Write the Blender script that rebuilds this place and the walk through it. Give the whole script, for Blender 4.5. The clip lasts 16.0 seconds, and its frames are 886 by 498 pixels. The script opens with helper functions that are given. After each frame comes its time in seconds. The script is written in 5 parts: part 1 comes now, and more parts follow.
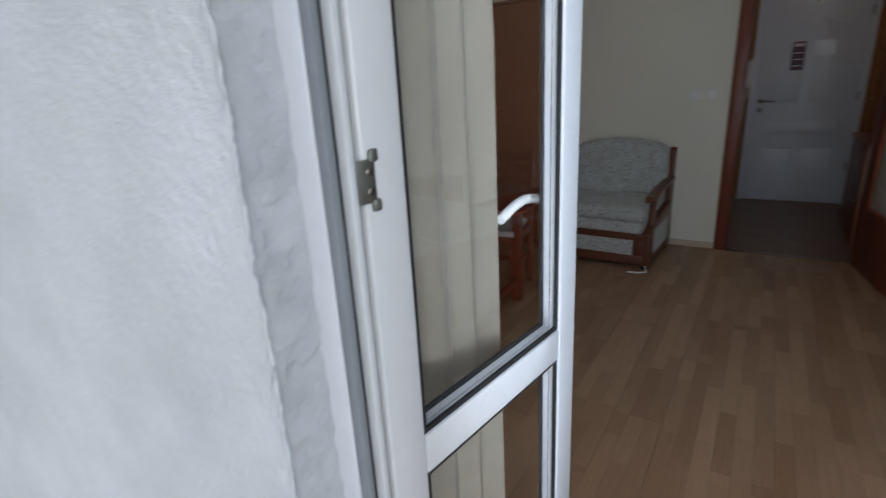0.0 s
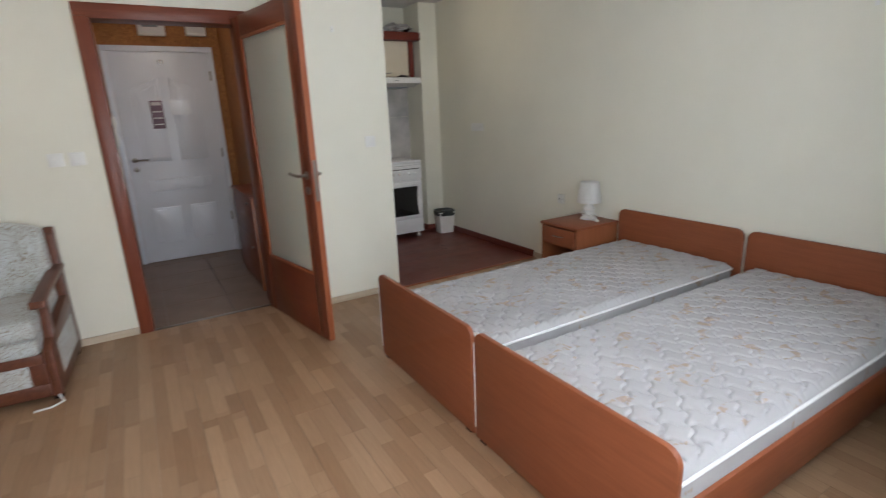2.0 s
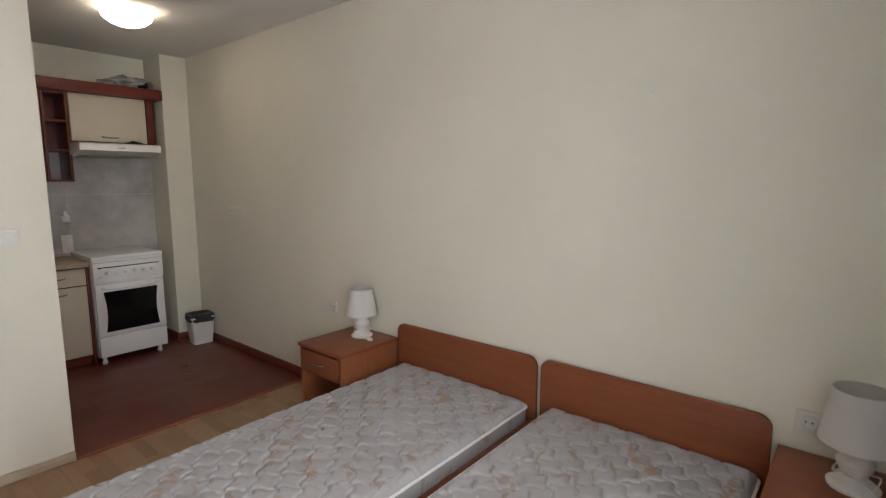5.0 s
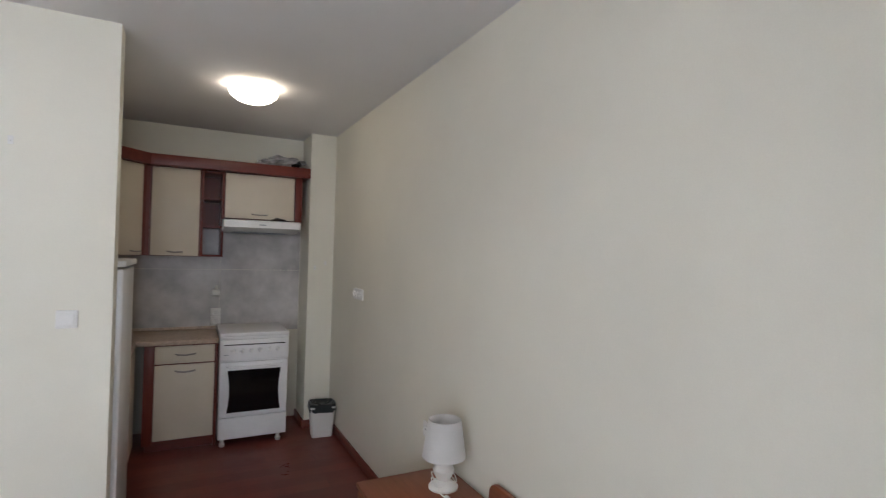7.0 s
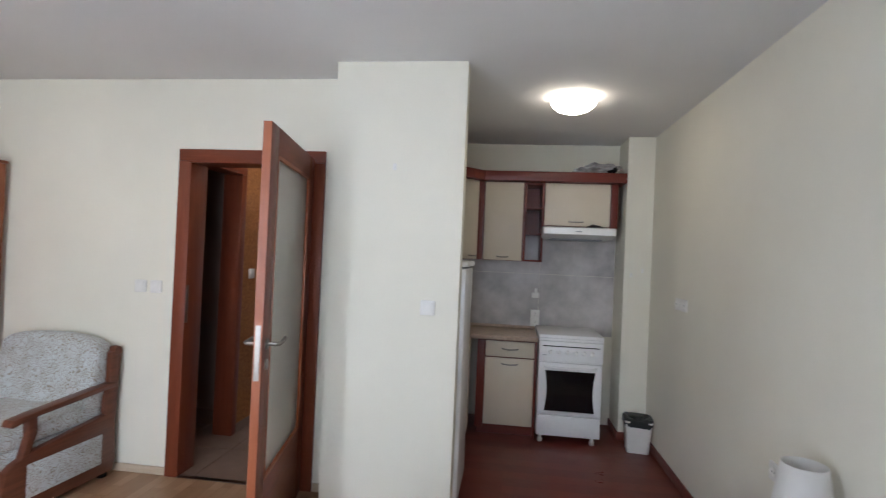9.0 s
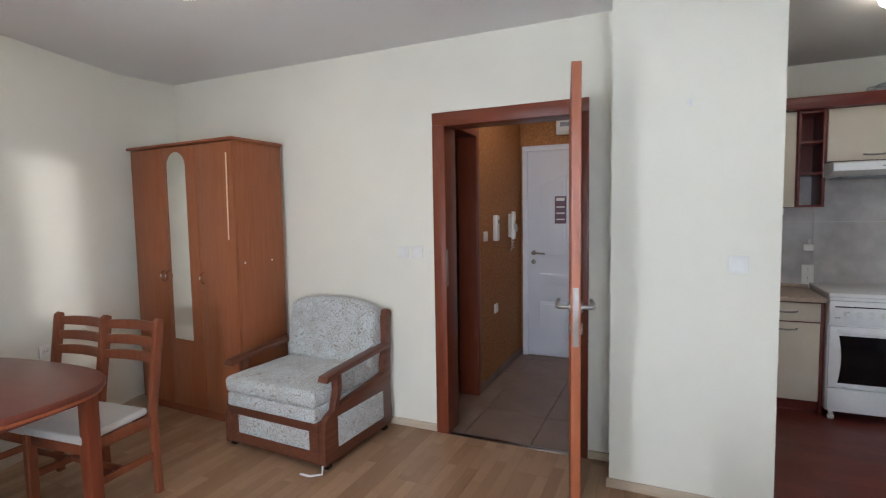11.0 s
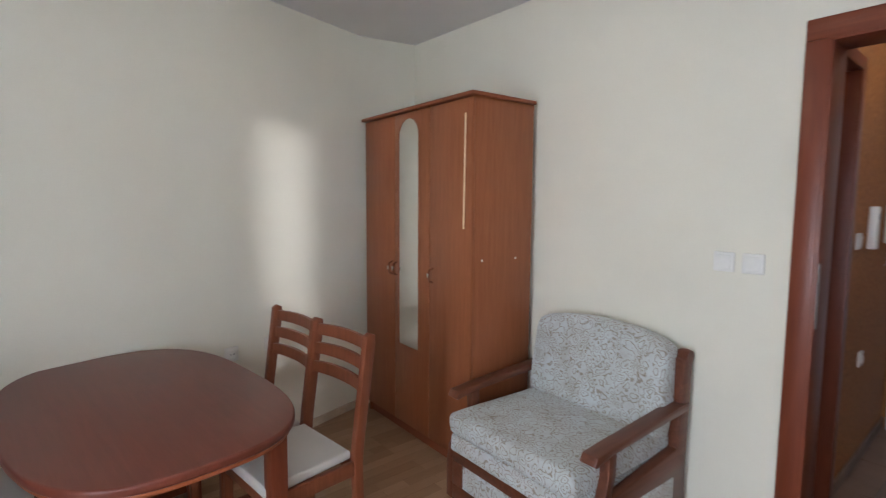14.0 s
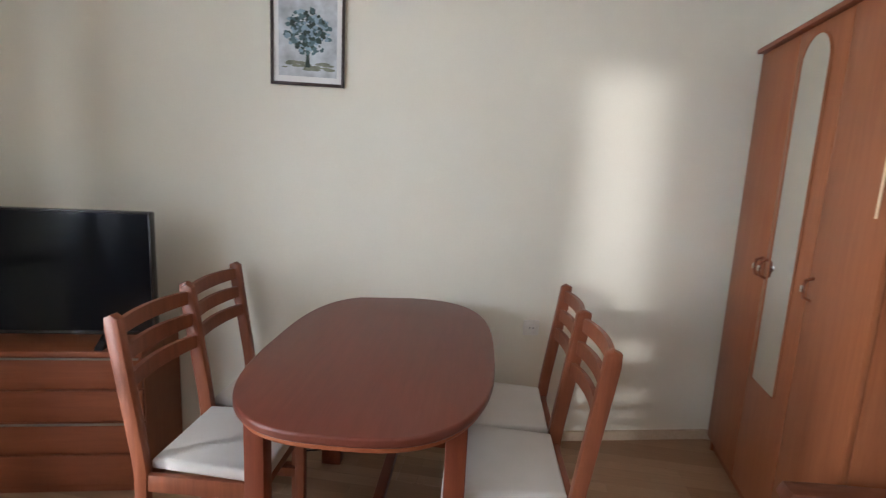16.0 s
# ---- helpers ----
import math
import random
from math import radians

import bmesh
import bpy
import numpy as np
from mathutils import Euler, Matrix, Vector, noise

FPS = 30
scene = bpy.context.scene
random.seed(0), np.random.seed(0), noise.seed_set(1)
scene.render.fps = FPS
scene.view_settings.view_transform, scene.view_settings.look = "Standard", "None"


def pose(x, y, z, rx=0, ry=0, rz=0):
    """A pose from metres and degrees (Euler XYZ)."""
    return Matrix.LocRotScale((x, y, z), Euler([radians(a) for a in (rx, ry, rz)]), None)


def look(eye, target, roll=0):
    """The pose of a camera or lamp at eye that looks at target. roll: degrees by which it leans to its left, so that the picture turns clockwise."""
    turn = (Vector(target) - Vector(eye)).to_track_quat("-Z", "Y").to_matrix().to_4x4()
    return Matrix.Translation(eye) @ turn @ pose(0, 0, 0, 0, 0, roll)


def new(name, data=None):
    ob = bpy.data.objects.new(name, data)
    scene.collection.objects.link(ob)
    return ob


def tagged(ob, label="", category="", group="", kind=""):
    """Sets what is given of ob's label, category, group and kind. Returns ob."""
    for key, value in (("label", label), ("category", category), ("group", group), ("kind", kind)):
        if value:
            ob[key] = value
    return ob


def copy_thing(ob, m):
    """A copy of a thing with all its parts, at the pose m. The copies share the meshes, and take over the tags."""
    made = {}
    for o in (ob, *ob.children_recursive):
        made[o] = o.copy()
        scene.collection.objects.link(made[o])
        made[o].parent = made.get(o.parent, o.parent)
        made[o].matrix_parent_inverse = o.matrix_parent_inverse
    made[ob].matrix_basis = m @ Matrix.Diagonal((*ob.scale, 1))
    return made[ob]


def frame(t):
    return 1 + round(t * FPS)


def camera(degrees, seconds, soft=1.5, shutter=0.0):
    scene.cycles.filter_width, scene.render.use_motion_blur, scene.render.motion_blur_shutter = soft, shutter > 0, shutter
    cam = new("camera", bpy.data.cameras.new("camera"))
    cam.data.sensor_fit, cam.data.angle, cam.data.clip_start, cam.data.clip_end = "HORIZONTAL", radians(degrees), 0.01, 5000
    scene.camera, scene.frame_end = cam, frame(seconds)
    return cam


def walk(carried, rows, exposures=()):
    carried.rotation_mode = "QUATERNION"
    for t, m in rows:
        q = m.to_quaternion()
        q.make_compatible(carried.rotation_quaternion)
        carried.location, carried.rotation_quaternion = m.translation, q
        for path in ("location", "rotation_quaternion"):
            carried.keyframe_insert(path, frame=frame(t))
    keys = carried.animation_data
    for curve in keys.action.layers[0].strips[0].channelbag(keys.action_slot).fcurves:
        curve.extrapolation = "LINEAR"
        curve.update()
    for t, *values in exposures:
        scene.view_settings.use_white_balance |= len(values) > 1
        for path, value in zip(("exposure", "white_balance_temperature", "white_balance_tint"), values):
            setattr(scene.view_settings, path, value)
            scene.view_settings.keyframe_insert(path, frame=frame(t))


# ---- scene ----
cam = camera(82.9, 16.0, soft=1.15, shutter=0.3)

PATH = [
    (0, (0.24, 0.527, 1.358), (-0.799, 2.123, 0.748), -3.3),
    (0.5, (0.078, 0.73, 1.387), (-0.4, 2.577, 0.788), -3.6),
    (1, (0.059, 0.91, 1.367), (0.179, 2.819, 0.782), -2.9),
    (1.5, (0.097, 1.037, 1.396), (0.675, 2.868, 0.834), -2.6),
    (2, (0.156, 1.118, 1.395), (1.139, 2.777, 0.863), -2.4),
    (2.5, (0.228, 1.279, 1.388), (1.542, 2.705, 0.9), -2.8),
    (3, (0.255, 1.421, 1.393), (1.753, 2.657, 0.914), -2.9),
    (3.5, (0.351, 1.476, 1.387), (1.923, 2.628, 0.941), -2.3),
    (4, (0.582, 1.53, 1.397), (2.179, 2.672, 1.018), -1.3),
    (6.5, (1.969, 1.783, 1.55), (3.115, 3.421, 1.489), 1.6),
    (7, (2.132, 1.946, 1.527), (3.038, 3.729, 1.548), 1.6),
    (7.5, (2.225, 1.95, 1.53), (2.822, 3.858, 1.576), 2.1),
    (8, (2.196, 1.949, 1.518), (2.493, 3.926, 1.569), 2.6),
    (8.5, (2.155, 1.948, 1.495), (2.165, 3.948, 1.535), 2.8),
    (9, (2.084, 1.964, 1.495), (1.829, 3.948, 1.512), 2.5),
    (9.5, (1.975, 1.971, 1.495), (1.463, 3.904, 1.478), 1.7),
    (10, (1.817, 1.973, 1.487), (1.075, 3.829, 1.414), 0.9),
    (12.5, (0.789, 2.123, 1.427), (-0.093, 3.907, 1.235), -2.5),
    (13, (0.723, 2.311, 1.449), (-0.348, 3.989, 1.257), -1.3),
    (13.5, (0.634, 2.518, 1.44), (-0.638, 4.052, 1.267), -0.6),
    (14, (0.56, 2.732, 1.43), (-0.96, 4.019, 1.249), 0.4),
    (14.5, (0.551, 2.95, 1.412), (-1.198, 3.898, 1.212), 1.5),
    (15, (0.469, 3.115, 1.404), (-1.43, 3.694, 1.16), 2.0),
    (15.5, (0.337, 3.28, 1.42), (-1.635, 3.416, 1.112), 2.5),
    (16, (0.252, 3.479, 1.393), (-1.697, 3.184, 1.059), 2.8),
]
EXPOSURES = [
    (0, -0.2, 5750, 9), (0.5, 0.45, 6300, 10), (1.0, 1.15, 6500, 11), (1.5, 1.5, 6000, 10), (2.5, 1.65, 6400, 11), (4, 1.5, 6800, 14),
    (6.5, 1.55, 6200, 15), (9, 1.85, 5800, 13), (12.5, 1.8, 5800, 12), (14, 1.75, 5800, 12), (15, 1.85, 6100, 13), (15.5, 2.05, 6000, 13), (16, 2.05, 5900, 13),
]
walk(cam, [(t, look(eye, target, roll)) for t, eye, target, roll in PATH], EXPOSURES)

# ---- world and large lights ----
world = bpy.data.worlds.new("world")
scene.world = world
world.use_nodes = True
wn = world.node_tree
sky = wn.nodes.new("ShaderNodeTexSky")
sky.sky_type, sky.sun_disc = "NISHITA", False
SUN_EL, SUN_AZ = radians(5.0), math.atan2(0.80, -0.936)
sky.sun_elevation, sky.sun_rotation = radians(25), SUN_AZ
wn.links.new(sky.outputs["Color"], wn.nodes["Background"].inputs["Color"])
wn.nodes["Background"].inputs["Strength"].default_value = 0.15


def lamp(name, kind, m, energy, colour, **kw):
    data = bpy.data.lights.new(name, kind)
    data.energy, data.color = energy, colour
    for k, v in kw.items():
        if k == "size":
            data.shape, data.size, data.size_y = "RECTANGLE", v[0], v[1]
        if k == "angle":
            data.angle = v
        if k == "radius":
            data.shadow_soft_size = v
    ob = new(name, data)
    ob.matrix_world = m
    return ob


lamp("sun", "SUN", look((0.8 * 5, -4.68, 0.27), (0, 0, 0.0)), 0.95, (1.0, 0.96, 0.90), angle=radians(3.0))
lamp("window_daylight", "AREA", look((1.48, 1.0, 1.5), (0.2, 3, 1.4)), 25, (0.92, 0.96, 1.0), size=(1.6, 1.2))
lamp("door_daylight", "AREA", look((0.27, 1.09, 1.15), (0.3, 3, 1.1)), 9.0, (0.92, 0.96, 1.0), size=(0.26, 1.8))

# ---- materials ----


def material(name):
    m = bpy.data.materials.new(name)
    m.use_nodes = True
    return m, m.node_tree, m.node_tree.nodes["Principled BSDF"]


def coords(nt, scale=(1, 1, 1), turn=(0, 0, 0), kind="Object"):
    tc = nt.nodes.new("ShaderNodeTexCoord")
    mp = nt.nodes.new("ShaderNodeMapping")
    mp.inputs["Scale"].default_value = scale
    mp.inputs["Rotation"].default_value = turn
    nt.links.new(tc.outputs[kind], mp.inputs["Vector"])
    return mp.outputs["Vector"]


def noise_node(nt, vec, scale, detail=4, rough=0.55, distort=0.0):
    n = nt.nodes.new("ShaderNodeTexNoise")
    n.inputs["Scale"].default_value, n.inputs["Detail"].default_value = scale, detail
    n.inputs["Roughness"].default_value, n.inputs["Distortion"].default_value = rough, distort
    nt.links.new(vec, n.inputs["Vector"])
    return n.outputs["Fac"]


def ramp(nt, fac, stops):
    r = nt.nodes.new("ShaderNodeValToRGB")
    while len(r.color_ramp.elements) < len(stops):
        r.color_ramp.elements.new(0.5)
    for e, (p, c) in zip(r.color_ramp.elements, stops):
        e.position, e.color = p, (*c, 1)
    nt.links.new(fac, r.inputs["Fac"])
    return r.outputs["Color"]


def mix(nt, a, b, fac, blend="MIX"):
    m = nt.nodes.new("ShaderNodeMix")
    m.data_type, m.blend_type = "RGBA", blend
    for sock, v in ((m.inputs[6], a), (m.inputs[7], b), (m.inputs[0], fac)):
        if isinstance(v, (int, float)):
            sock.default_value = v
        elif isinstance(v, tuple):
            sock.default_value = (*v, 1)
        else:
            nt.links.new(v, sock)
    return m.outputs[2]


def bump(nt, p, height, strength, dist=0.002):
    b = nt.nodes.new("ShaderNodeBump")
    b.inputs["Strength"].default_value, b.inputs["Distance"].default_value = strength, dist
    nt.links.new(height, b.inputs["Height"])
    nt.links.new(b.outputs["Normal"], p.inputs["Normal"])


def painted(name, colour, rough=0.85, fine=220, coarse=1.6, var=0.06, strength=0.25, dist=0.001, kind="Object"):
    """Paint, plaster, plastic: a base colour with stains at two scales and fine relief."""
    m, nt, p = material(name)
    v = coords(nt, kind=kind)
    dark = tuple(c * (1 - var) for c in colour)
    light = tuple(min(1, c * (1 + var * 0.6)) for c in colour)
    c1 = ramp(nt, noise_node(nt, v, coarse, 5), [(0.3, dark), (0.7, light)])
    f = noise_node(nt, v, fine, 3)
    c2 = mix(nt, c1, ramp(nt, f, [(0.3, (0.9, 0.9, 0.9)), (0.7, (1, 1, 1))]), 0.35, "MULTIPLY")
    nt.links.new(c2, p.inputs["Base Color"])
    p.inputs["Roughness"].default_value = rough
    bump(nt, p, f, strength, dist)
    return m


def wood(name, a, b, along="z", rough=0.38, freq=9.0, strength=0.08, per_piece=True, coat=0.15):
    """Grained wood or wood print, the grain along one axis."""
    m, nt, p = material(name)
    sc = {"x": (0.35, 5, 5), "y": (5, 0.35, 5), "z": (5, 5, 0.35)}[along]
    v = coords(nt, sc)
    if per_piece:
        info = nt.nodes.new("ShaderNodeObjectInfo")
        add = nt.nodes.new("ShaderNodeVectorMath")
        add.operation = "MULTIPLY_ADD"
        nt.links.new(info.outputs["Random"], add.inputs[0])
        add.inputs[1].default_value = (7, 13, 5)
        nt.links.new(v, add.inputs[2])
        v = add.outputs[0]
    g = noise_node(nt, v, freq, 6, 0.6, 0.6)
    g2 = noise_node(nt, v, freq * 5, 3, 0.6)
    mid = tuple((x + y) / 2 for x, y in zip(a, b))
    c = ramp(nt, g, [(0.2, a), (0.5, mid), (0.8, b)])
    c = mix(nt, c, ramp(nt, g2, [(0.35, (0.80, 0.78, 0.76)), (0.6, (1, 1, 1))]), 0.25, "MULTIPLY")
    nt.links.new(c, p.inputs["Base Color"])
    p.inputs["Roughness"].default_value = rough
    p.inputs["Specular IOR Level"].default_value = 0.35
    p.inputs["Coat Weight"].default_value, p.inputs["Coat Roughness"].default_value = coat * 0.4, 0.25
    bump(nt, p, g2, strength, 0.001)
    return m


def metal(name, colour, rough):
    m, nt, p = material(name)
    v = coords(nt)
    p.inputs["Metallic"].default_value = 1
    nt.links.new(ramp(nt, noise_node(nt, v, 40), [(0.3, tuple(c * 0.85 for c in colour)), (0.7, colour)]), p.inputs["Base Color"])
    p.inputs["Roughness"].default_value = rough
    return m


def laminate(name, a, b, row, length, rough, mortar, turn):
    m, nt, p = material(name)
    v = coords(nt, kind="Object", turn=turn)
    info = nt.nodes.new("ShaderNodeObjectInfo")
    add = nt.nodes.new("ShaderNodeVectorMath")
    add.operation = "MULTIPLY_ADD"
    nt.links.new(info.outputs["Random"], add.inputs[0])
    add.inputs[1].default_value = (17.3, 0, 0)
    nt.links.new(v, add.inputs[2])
    bk = nt.nodes.new("ShaderNodeTexBrick")
    bk.offset, bk.offset_frequency = 0.37, 2
    for k, val in (("Color1", (*a, 1)), ("Color2", (*b, 1)), ("Mortar", (*mortar, 1)), ("Scale", 1.0), ("Mortar Size", 0.0006), ("Brick Width", length), ("Row Height", row), ("Bias", 0.0)):
        bk.inputs[k].default_value = val
    nt.links.new(add.outputs[0], bk.inputs["Vector"])
    st = nt.nodes.new("ShaderNodeMapping")
    st.inputs["Scale"].default_value = (1.2, 22, 1)
    nt.links.new(add.outputs[0], st.inputs["Vector"])
    g = noise_node(nt, st.outputs["Vector"], 5, 6, 0.65, 0.4)
    c = mix(nt, bk.outputs["Color"], ramp(nt, g, [(0.3, (0.72, 0.68, 0.64)), (0.65, (1, 1, 1))]), 0.55, "MULTIPLY")
    nt.links.new(c, p.inputs["Base Color"])
    dust = noise_node(nt, coords(nt, kind="Object"), 3.0, 6, 0.7)
    rr = ramp(nt, dust, [(0.3, (rough * 0.8,) * 3), (0.75, (rough * 1.35,) * 3)])
    nt.links.new(rr, p.inputs["Roughness"])
    bump(nt, p, g, 0.05, 0.0008)
    return m


def glass(name, tint=(1, 1, 1), rough=0.0):
    m, nt, p = material(name)
    p.inputs["Base Color"].default_value = (*tint, 1)
    p.inputs["Transmission Weight"].default_value, p.inputs["Roughness"].default_value = 1, rough
    p.inputs["IOR"].default_value = 1.45
    return m


def glow(name, colour, strength):
    m, nt, p = material(name)
    p.inputs["Base Color"].default_value = (0.9, 0.9, 0.88, 1)
    p.inputs["Emission Color"].default_value, p.inputs["Emission Strength"].default_value = (*colour, 1), strength
    return m


WALL = painted("wall_paint", (0.77, 0.735, 0.62), 0.9, 260, 1.1, 0.05, 0.35, 0.0012)
CEIL = painted("ceiling_paint", (0.76, 0.745, 0.72), 0.92, 240, 0.9, 0.04, 0.3)
PLASTER = painted("rough_plaster", (0.80, 0.81, 0.81), 0.95, 70, 4, 0.10, 0.8, 0.006)
PVC = painted("white_pvc", (0.70, 0.72, 0.75), 0.32, 60, 3, 0.03, 0.03)
WHITE = painted("white_plastic", (0.77, 0.75, 0.70), 0.4, 90, 5, 0.03, 0.04)
ENAMEL = painted("white_enamel", (0.82, 0.81, 0.80), 0.25, 50, 4, 0.04, 0.03)
DOORWHITE = painted("white_door_paint", (0.72, 0.74, 0.80), 0.35, 120, 2, 0.04, 0.08)
RUBBER = painted("black_rubber", (0.02, 0.02, 0.022), 0.6, 120, 6, 0.2, 0.1)
BLACK = painted("black_plastic", (0.012, 0.012, 0.014), 0.25, 100, 6, 0.2, 0.05)
GREY = painted("grey_gasket", (0.26, 0.28, 0.30), 0.5, 100, 6, 0.15, 0.1)
REDWOOD_Z = wood("mahogany_veneer", (0.135, 0.030, 0.013), (0.215, 0.052, 0.021), "z")
REDWOOD_X = wood("mahogany_veneer_across", (0.135, 0.030, 0.013), (0.215, 0.052, 0.021), "x")
EDGEWOOD = wood("door_edge_wood", (0.27, 0.075, 0.028), (0.36, 0.11, 0.042), "z")
CHERRY_Z = wood("cherry_print", (0.25, 0.078, 0.029), (0.335, 0.115, 0.045), "z", 0.42)
CHERRY_Y = wood("cherry_print_across", (0.21, 0.060, 0.024), (0.28, 0.085, 0.035), "y", 0.42)
CHERRY_X = wood("cherry_print_long", (0.21, 0.060, 0.024), (0.28, 0.085, 0.035), "x", 0.42)
TABLEWOOD = wood("table_veneer", (0.130, 0.032, 0.019), (0.165, 0.043, 0.026), "x", 0.33)
CHAIRWOOD = wood("chair_wood", (0.16, 0.044, 0.018), (0.25, 0.077, 0.033), "z", 0.4)
ARMWOOD = wood("armchair_wood", (0.085, 0.028, 0.015), (0.17, 0.058, 0.030), "y", 0.35)
KITCHRED = wood("kitchen_mahogany", (0.11, 0.018, 0.012), (0.19, 0.034, 0.02), "z", 0.35)
KITCHRED_X = wood("kitchen_mahogany_across", (0.11, 0.018, 0.012), (0.19, 0.034, 0.02), "x", 0.35)
CREAM = painted("cream_laminate", (0.66, 0.58, 0.46), 0.38, 160, 3, 0.05, 0.05)
COUNTER = painted("beige_worktop", (0.50, 0.38, 0.29), 0.4, 300, 40, 0.22, 0.05)
SPLASH = painted("stone_backsplash", (0.52, 0.49, 0.47), 0.35, 90, 5, 0.28, 0.03)
BASEB = wood("beige_skirting", (0.46, 0.36, 0.25), (0.58, 0.47, 0.35), "x", 0.5)
KBASE = wood("red_skirting", (0.13, 0.028, 0.018), (0.19, 0.045, 0.027), "y", 0.4)
LAM = laminate("oak_laminate", (0.295, 0.163, 0.084), (0.43, 0.268, 0.155), 0.0643, 0.42, 0.36, (0.22, 0.13, 0.07), (0, 0, radians(90)))
KFLOOR = laminate("red_floor", (0.135, 0.025, 0.017), (0.175, 0.036, 0.023), 0.11, 0.9, 0.33, (0.06, 0.014, 0.01), (0, 0, 0))
TILE = painted("brown_tile", (0.23, 0.150, 0.110), 0.4, 60, 5, 0.2, 0.06)
GROUT = painted("grout", (0.33, 0.30, 0.27), 0.9, 200, 8, 0.1, 0.2)
STEEL = metal("brushed_steel", (0.34, 0.31, 0.28), 0.28)
CHROME = metal("chrome", (0.80, 0.79, 0.77), 0.12)
ZINC = metal("zinc_hinge", (0.45, 0.46, 0.42), 0.45)
PANE = glass("clear_glass")
MIRROR = metal("mirror_silver", (0.80, 0.82, 0.80), 0.03)
MIRROR.node_tree.nodes["Noise Texture"].inputs["Scale"].default_value = 0.8
TVGLASS = painted("tv_screen", (0.006, 0.007, 0.010), 0.10, 20, 3, 0.1, 0.0)
TVGLASS.node_tree.nodes["Principled BSDF"].inputs["Specular IOR Level"].default_value = 0.22
OVENGLASS = painted("oven_glass", (0.008, 0.008, 0.009), 0.08, 20, 3, 0.1, 0.0)
BULB = glow("lit_glass_bowl", (1.0, 0.87, 0.66), 3.2)
BULB_HALL = glow("lit_hall_bowl", (1.0, 0.90, 0.72), 4.5)
GAPSHADE = painted("gap_shade", (0.02, 0.016, 0.014), 0.9, 90, 5, 0.1, 0.1)
CONCRETE = painted("balcony_tile", (0.42, 0.36, 0.30), 0.8, 60, 3, 0.15, 0.3)
LABEL = painted("purple_card", (0.16, 0.09, 0.13), 0.5, 80, 8, 0.1, 0.02)
GLARE = painted("glossy_glare", (0.80, 0.81, 0.84), 0.08, 90, 8, 0.06, 0.15)
PAPER = painted("white_paper", (0.78, 0.77, 0.75), 0.6, 120, 8, 0.03, 0.02)
GAP = painted("peeled_edge_strip", (0.80, 0.62, 0.40), 0.35, 60, 8, 0.12, 0.05)


def frosted():
    m, nt, p = material("textured_door_glass")
    v = coords(nt)
    p.inputs["Base Color"].default_value = (0.86, 0.86, 0.80, 1)
    p.inputs["Transmission Weight"].default_value, p.inputs["Roughness"].default_value = 0.75, 0.42
    bump(nt, p, noise_node(nt, v, 90, 3), 0.5, 0.003)
    return m


FROST = frosted()


def cloth(name, colour, through_light=0.0, weave=700):
    m, nt, p = material(name)
    v = coords(nt)
    f = noise_node(nt, v, weave, 2)
    c = ramp(nt, noise_node(nt, v, 5, 5), [(0.3, tuple(x * 0.92 for x in colour)), (0.7, colour)])
    nt.links.new(c, p.inputs["Base Color"])
    p.inputs["Roughness"].default_value = 0.9
    p.inputs["Sheen Weight"].default_value = 0.15
    bump(nt, p, f, 0.25, 0.0008)
    if through_light:
        tr = nt.nodes.new("ShaderNodeBsdfTranslucent")
        nt.links.new(c, tr.inputs["Color"])
        ms = nt.nodes.new("ShaderNodeMixShader")
        ms.inputs[0].default_value = through_light
        out = nt.nodes["Material Output"]
        nt.links.new(p.outputs[0], ms.inputs[1])
        nt.links.new(tr.outputs[0], ms.inputs[2])
        nt.links.new(ms.outputs[0], out.inputs["Surface"])
    return m


DRAPE = cloth("beige_drape", (0.42, 0.40, 0.34), 0.12)
SHEER = cloth("white_curtain", (0.88, 0.90, 0.92), 0.72)
SEATCLOTH = cloth("cream_seat_fabric", (0.58, 0.55, 0.51))
SHADE = cloth("white_lampshade", (0.82, 0.80, 0.76), 0.3)


